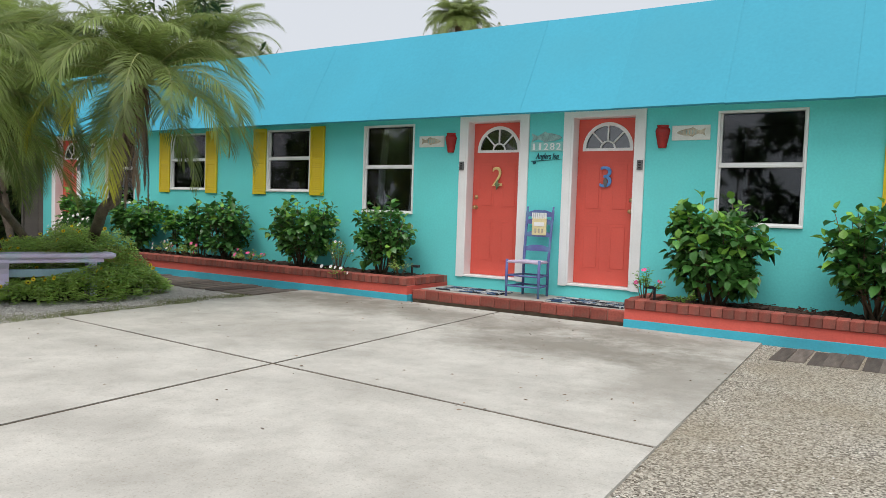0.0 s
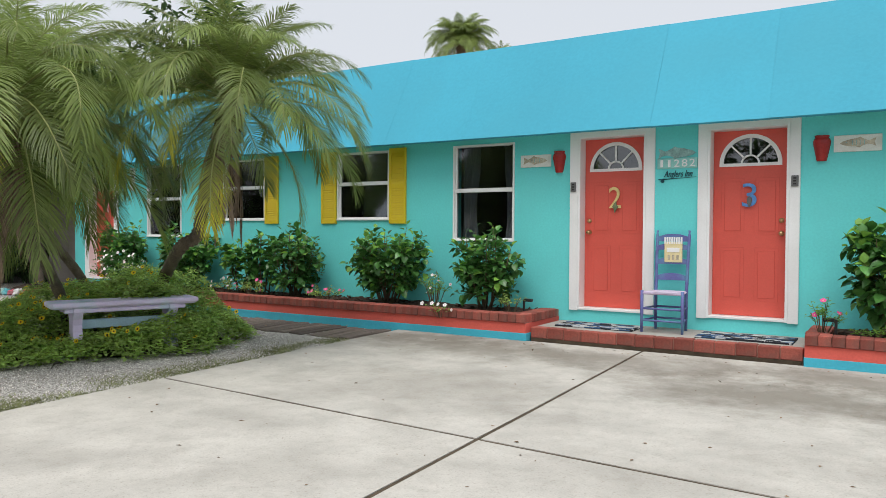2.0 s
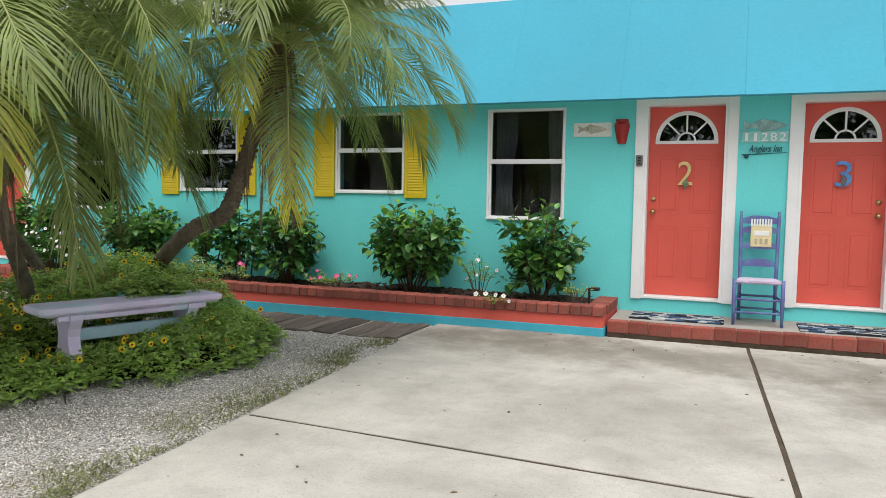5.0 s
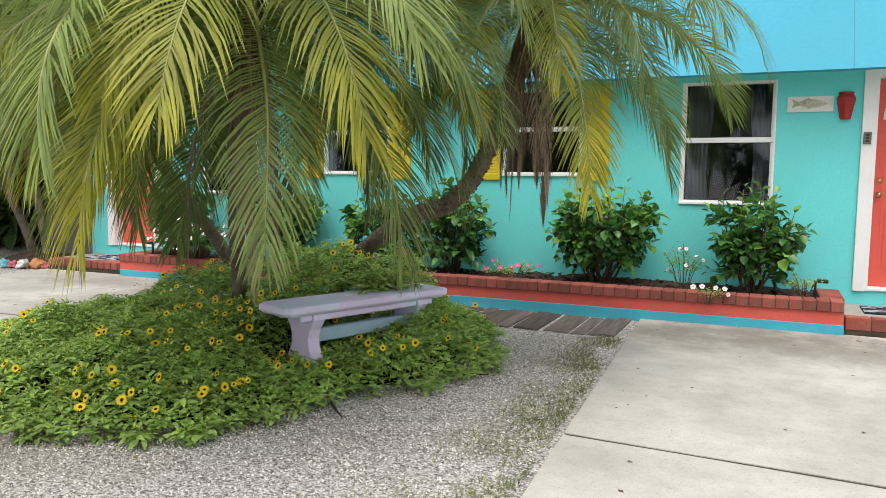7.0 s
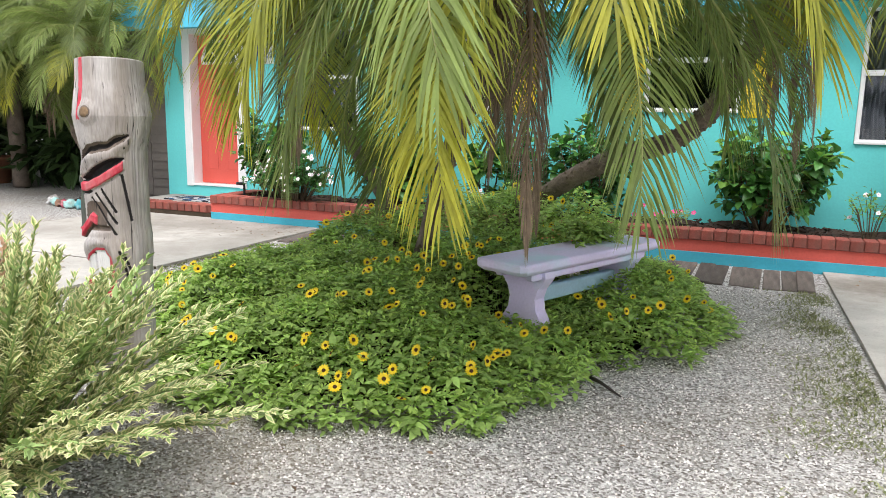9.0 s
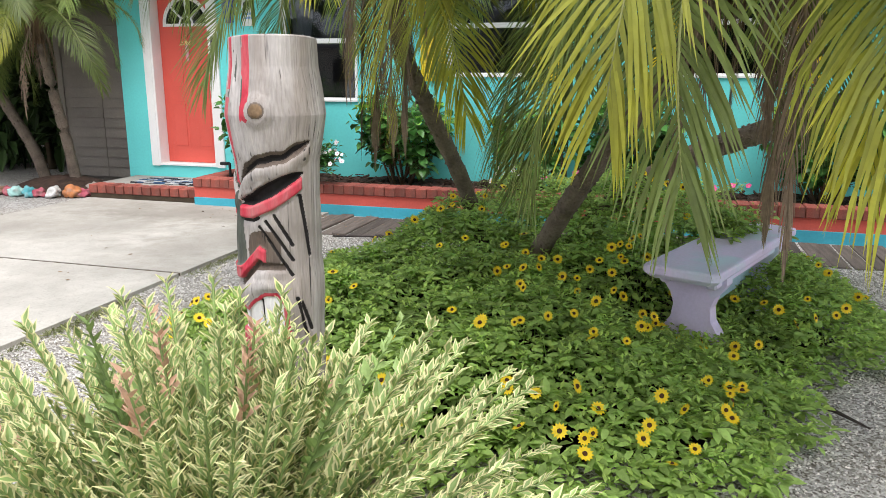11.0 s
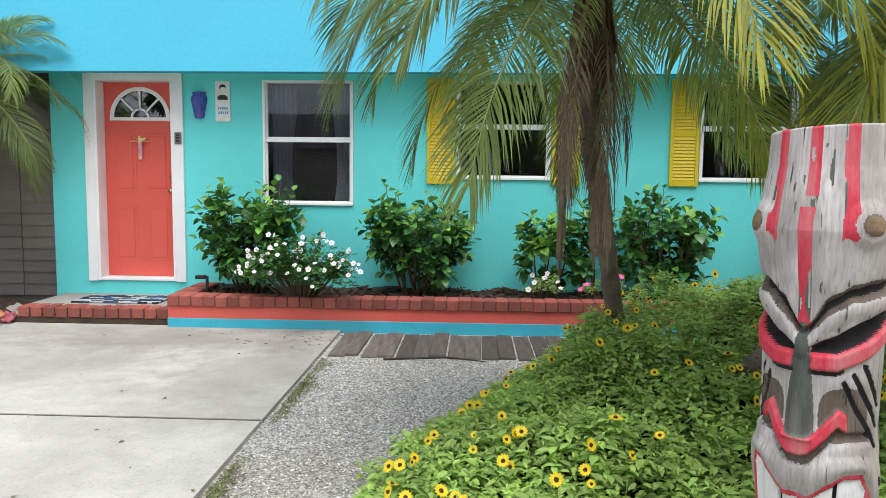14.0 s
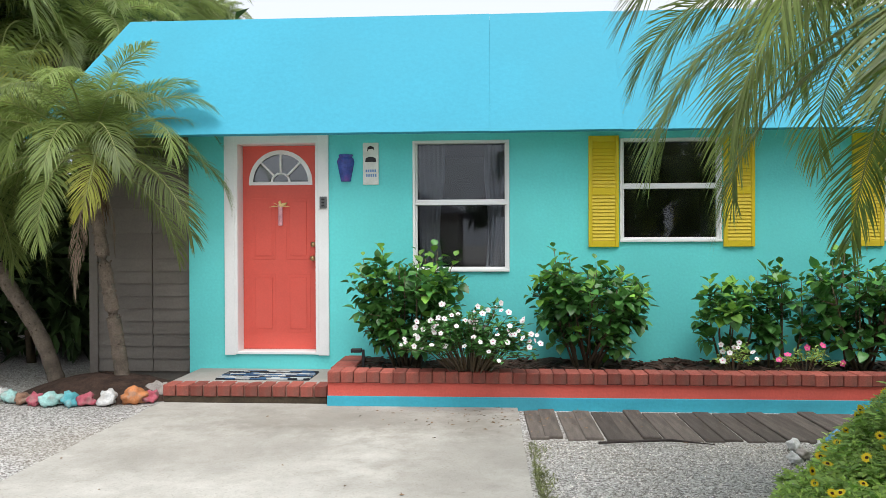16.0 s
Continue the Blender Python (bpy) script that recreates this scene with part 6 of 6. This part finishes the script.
outline(bm, [(-0.055, 2.2), (0.055, 2.2), (0.05, 2.235), (0.02, 2.25), (-0.02, 2.25), (-0.05, 2.235)], -0.02, -0.015)
part("figure", bm, M_BLACK, plaque)
for z, w in ((2.1, 0.05), (2.055, 0.045)):
    bm = bmesh.new()
    for k in range(5):
        box(bm, -w + 0.022 * k, -w + 0.013 + 0.022 * k, -0.019, -0.015, z, z + 0.026)
    part("lettering", bm, M_BLUEPAINT, plaque)


# ---- path lights ----
def path_light(x, y, s):
    t = thing("path_light", "small black bent metal path light in the planter", "path light", "path lights", Matrix.Translation((x, y, 0.25)))
    part("stake", bx(-0.012, 0.012, -0.012, 0.012, -0.05, 0.19, bevel=0.003), M_BLACK, t)
    a, b = sorted((0.013 * -s, -0.11 * s))
    part("lamp_head", bx(a, b, -0.03, 0.03, 0.165, 0.2, bevel=0.006), M_BLACK, t)


path_light(-8.6, -0.62, 1)
path_light(2.98, -0.72, 1)
path_light(-0.36, -0.55, -1)

# ---- rocks and corner garden ----
bm = bmesh.new()
rows = []
for j in range(9):
    q = j / 8
    rows.append([bm.verts.new((-11.1 + 0.85 * q * math.cos(2 * math.pi * i / 40) * (1 + 0.1 * math.sin(3 * i)), -0.42 + 0.55 * q * math.sin(2 * math.pi * i / 40),
                               -0.03 + 0.2 * (1 - q * q) + 0.03 * noise.noise((i * 0.5, j * 0.7, 4)) * (1 - q))) for i in range(40)])
for a, b in zip(rows, rows[1:]):
    for i in range(40):
        bm.faces.new((a[i], b[i], b[(i + 1) % 40], a[(i + 1) % 40]))
tagged(mesh_ob("mulch_mound", bm, M_MULCH, True), "dark mulch mound around a small palm", "mulch")
PAINTS = {"white": (0.7, 0.7, 0.68), "orange": (0.62, 0.24, 0.09), "pink": (0.5, 0.11, 0.15), "teal": (0.12, 0.45, 0.5), "blue": (0.12, 0.35, 0.55), "aqua": (0.4, 0.66, 0.62), "brown": (0.3, 0.17, 0.11), "grey": (0.4, 0.36, 0.33)}
ROCKM = {k: mat(k + "_rock_paint", v, 0.75, 0.2, 9, 70, 0.5, 40, dirt=(0.35, 0.31, 0.27), dirt_amt=0.6, dirt_scale=12) for k, v in PAINTS.items()}


def rock(x, y, s, colour, seed):
    bm = bmesh.new()
    bmesh.ops.create_icosphere(bm, subdivisions=3, radius=1)
    for v in bm.verts:
        k = 1 + 0.7 * noise.noise(v.co * 1.5 + Vector((seed, 0, 0))) + 0.3 * noise.noise(v.co * 3.7 + Vector((0, seed, 0)))
        v.co = Vector((v.co.x * s * 1.0, v.co.y * s * 0.8, max(-0.6, v.co.z) * s * 0.8)) * k
    o = mesh_ob("painted_rock", bm, ROCKM[colour], True)
    o.location, o.rotation_euler = (x, y, s * 0.4), (0, 0, seed)
    tagged(o, "%s painted border rock on the gravel" % colour, "rock", "painted rocks")


for i, (x, y, s, c) in enumerate(((-10.52, -0.55, 0.1, "grey"), (-10.5, -0.78, 0.075, "pink"), (-10.62, -0.85, 0.1, "orange"), (-10.82, -0.92, 0.095, "white"), (-11.0, -0.95, 0.07, "pink"), (-11.14, -0.97, 0.085, "teal"), (-11.3, -0.98, 0.085, "aqua"),
                                  (-11.46, -0.96, 0.075, "pink"), (-11.6, -0.92, 0.07, "brown"), (-11.75, -0.86, 0.08, "aqua"), (-11.92, -0.78, 0.08, "white"), (-12.05, -0.66, 0.08, "grey"),
                                  (-5.4, -2.1, 0.05, "white"), (-5.22, -2.12, 0.045, "white"), (-5.05, -1.98, 0.07, "blue"), (-5.42, -2.3, 0.045, "grey"), (-5.3, -2.32, 0.05, "aqua"), (-5.52, -2.42, 0.045, "white"))):
    rock(x, y, s, c, i * 1.7)

pot = thing("plant_pot", "brown terracotta pot standing in the shady garden", "plant pot", m=Matrix.Translation((-15.6, 1.0, -0.02)))
bm = bmesh.new()
lathe(bm, [(0.0, 0.0), (0.22, 0.0), (0.3, 0.42), (0.33, 0.42), (0.34, 0.5), (0.29, 0.5), (0.27, 0.4), (0.0, 0.4)], 24)
part("body", bm, mat("terracotta", (0.3, 0.13, 0.07), 0.85, 0.2, 6, 60, 0.2), pot, smooth=True)

# ---- loose things on the ground ----
M_TWIG = mat("dark_twig", (0.05, 0.04, 0.035), 0.9, 0.3, 10, 80, 0.4)
for i, pts in enumerate((((-3.02, -3.9, 0.0), (-2.9, -3.75, 0.02), (-2.72, -3.72, 0.015), (-2.55, -3.6, 0.0)), ((-3.2, -4.62, 0.0), (-3.1, -4.75, 0.02), (-2.98, -4.85, 0.0)), ((-6.7, -2.02, 0.0), (-6.2, -2.0, 0.02), (-5.9, -2.03, 0.0)))):
    bm = bmesh.new()
    tube(bm, pts, [0.009] * (len(pts) - 1) + [0.004], 6)
    tagged(mesh_ob("fallen_stick", bm, M_TWIG), "dark fallen stick lying on pale gravel", "stick", "fallen sticks")
M_LITTER = mat("dry_leaf_litter", (0.2, 0.13, 0.075), 0.9, 0.3, 20, 60, 0.0, island=0.5)
r = random.Random(90)
bm = bmesh.new()
for k in range(520):
    zone = r.random()
    if zone < 0.3:
        x, y = r.gauss(-7.2, 0.5), r.gauss(-1.35, 0.25)
    elif zone < 0.5:
        x, y = r.uniform(-1.7, 4.2), -0.95 - abs(r.gauss(0, 0.3))
    elif zone < 0.7:
        x, y = r.uniform(-1.7, 4.2), r.uniform(-6, -1)
    else:
        x, y = r.uniform(-12, -1.8), r.uniform(-7.5, -1)
    L = r.uniform(0.012, 0.04)
    leaf_verts(bm, aim((x, y, 0.008), (r.gauss(0, 1), r.gauss(0, 1), 0.05), r.uniform(-0.3, 0.3)), L, L * 0.5, 0.2, 0.0, 0, tri=True)
tagged(mesh_ob("leaf_litter", bm, M_LITTER), "scattered small dry brown leaves on paving and gravel", "leaf litter", kind="stuff")
M_WEED = mat("weed_green", (0.2, 0.22, 0.09), 0.7, 0.25, 6, 60, 0.0, island=0.4, translucent=0.15)
bm = bmesh.new()
for k in range(15000):
    if k % 3:
        y = r.uniform(-6.8, -1.9)
        x = -1.8 - 0.042 * (y + 4.7) - abs(r.gauss(0, 0.2))
        if noise.noise((x * 3, y * 2.2, 1)) < r.uniform(-0.35, 0.35):
            continue
    else:
        x, y = -7.19 + abs(r.gauss(0, 0.05)), r.uniform(-6.5, -2.0)
        if noise.noise((x * 3, y * 2.2, 2)) < r.uniform(-0.3, 0.5):
            continue
    L = r.uniform(0.012, 0.035)
    leaf_verts(bm, aim((x, y, -0.015), (r.gauss(0, 0.6), r.gauss(0, 0.6), 0.7)), L, L * 0.3, 0.1, 0.2, 0, tri=True)
tagged(mesh_ob("weeds", bm, M_WEED), "low sparse green weeds along the slab edge", "weeds", kind="stuff")
# loose shell fragments over the gravel nearest the walk
M_SHELL = mat("shell_fragment", (0.55, 0.53, 0.495), 0.85, 0.25, 20, 90, 0.1, island=0.6)
verts, faces = [], []
n = 0
while n < 46000:
    x, y = r.uniform(-7.15, -1.85), r.uniform(-7.6, -1.95)
    if edge_distance(x, y) > 0.12:
        continue
    s, a, tz = r.uniform(0.003, 0.009), r.uniform(0, 6.28), r.uniform(-0.4, 0.4)
    b = len(verts)
    for k in range(4):
        q = a + k * 1.57 + r.uniform(-0.35, 0.35)
        verts.append((x + s * math.cos(q), y + s * math.sin(q) * 0.7, -0.019 + s * 0.35 + s * tz * math.cos(q)))
    verts.append((x, y, -0.014 + s * 0.7))
    for k in range(4):
        faces.append((b + k, b + (k + 1) % 4, b + 4))
    n += 1
me = bpy.data.meshes.new("shell_fragments")
me.from_pydata(verts, [], faces)
me.materials.append(M_SHELL)
tagged(new("shell_fragments", me), "loose pale broken shell fragments covering the gravel", "gravel", kind="stuff")
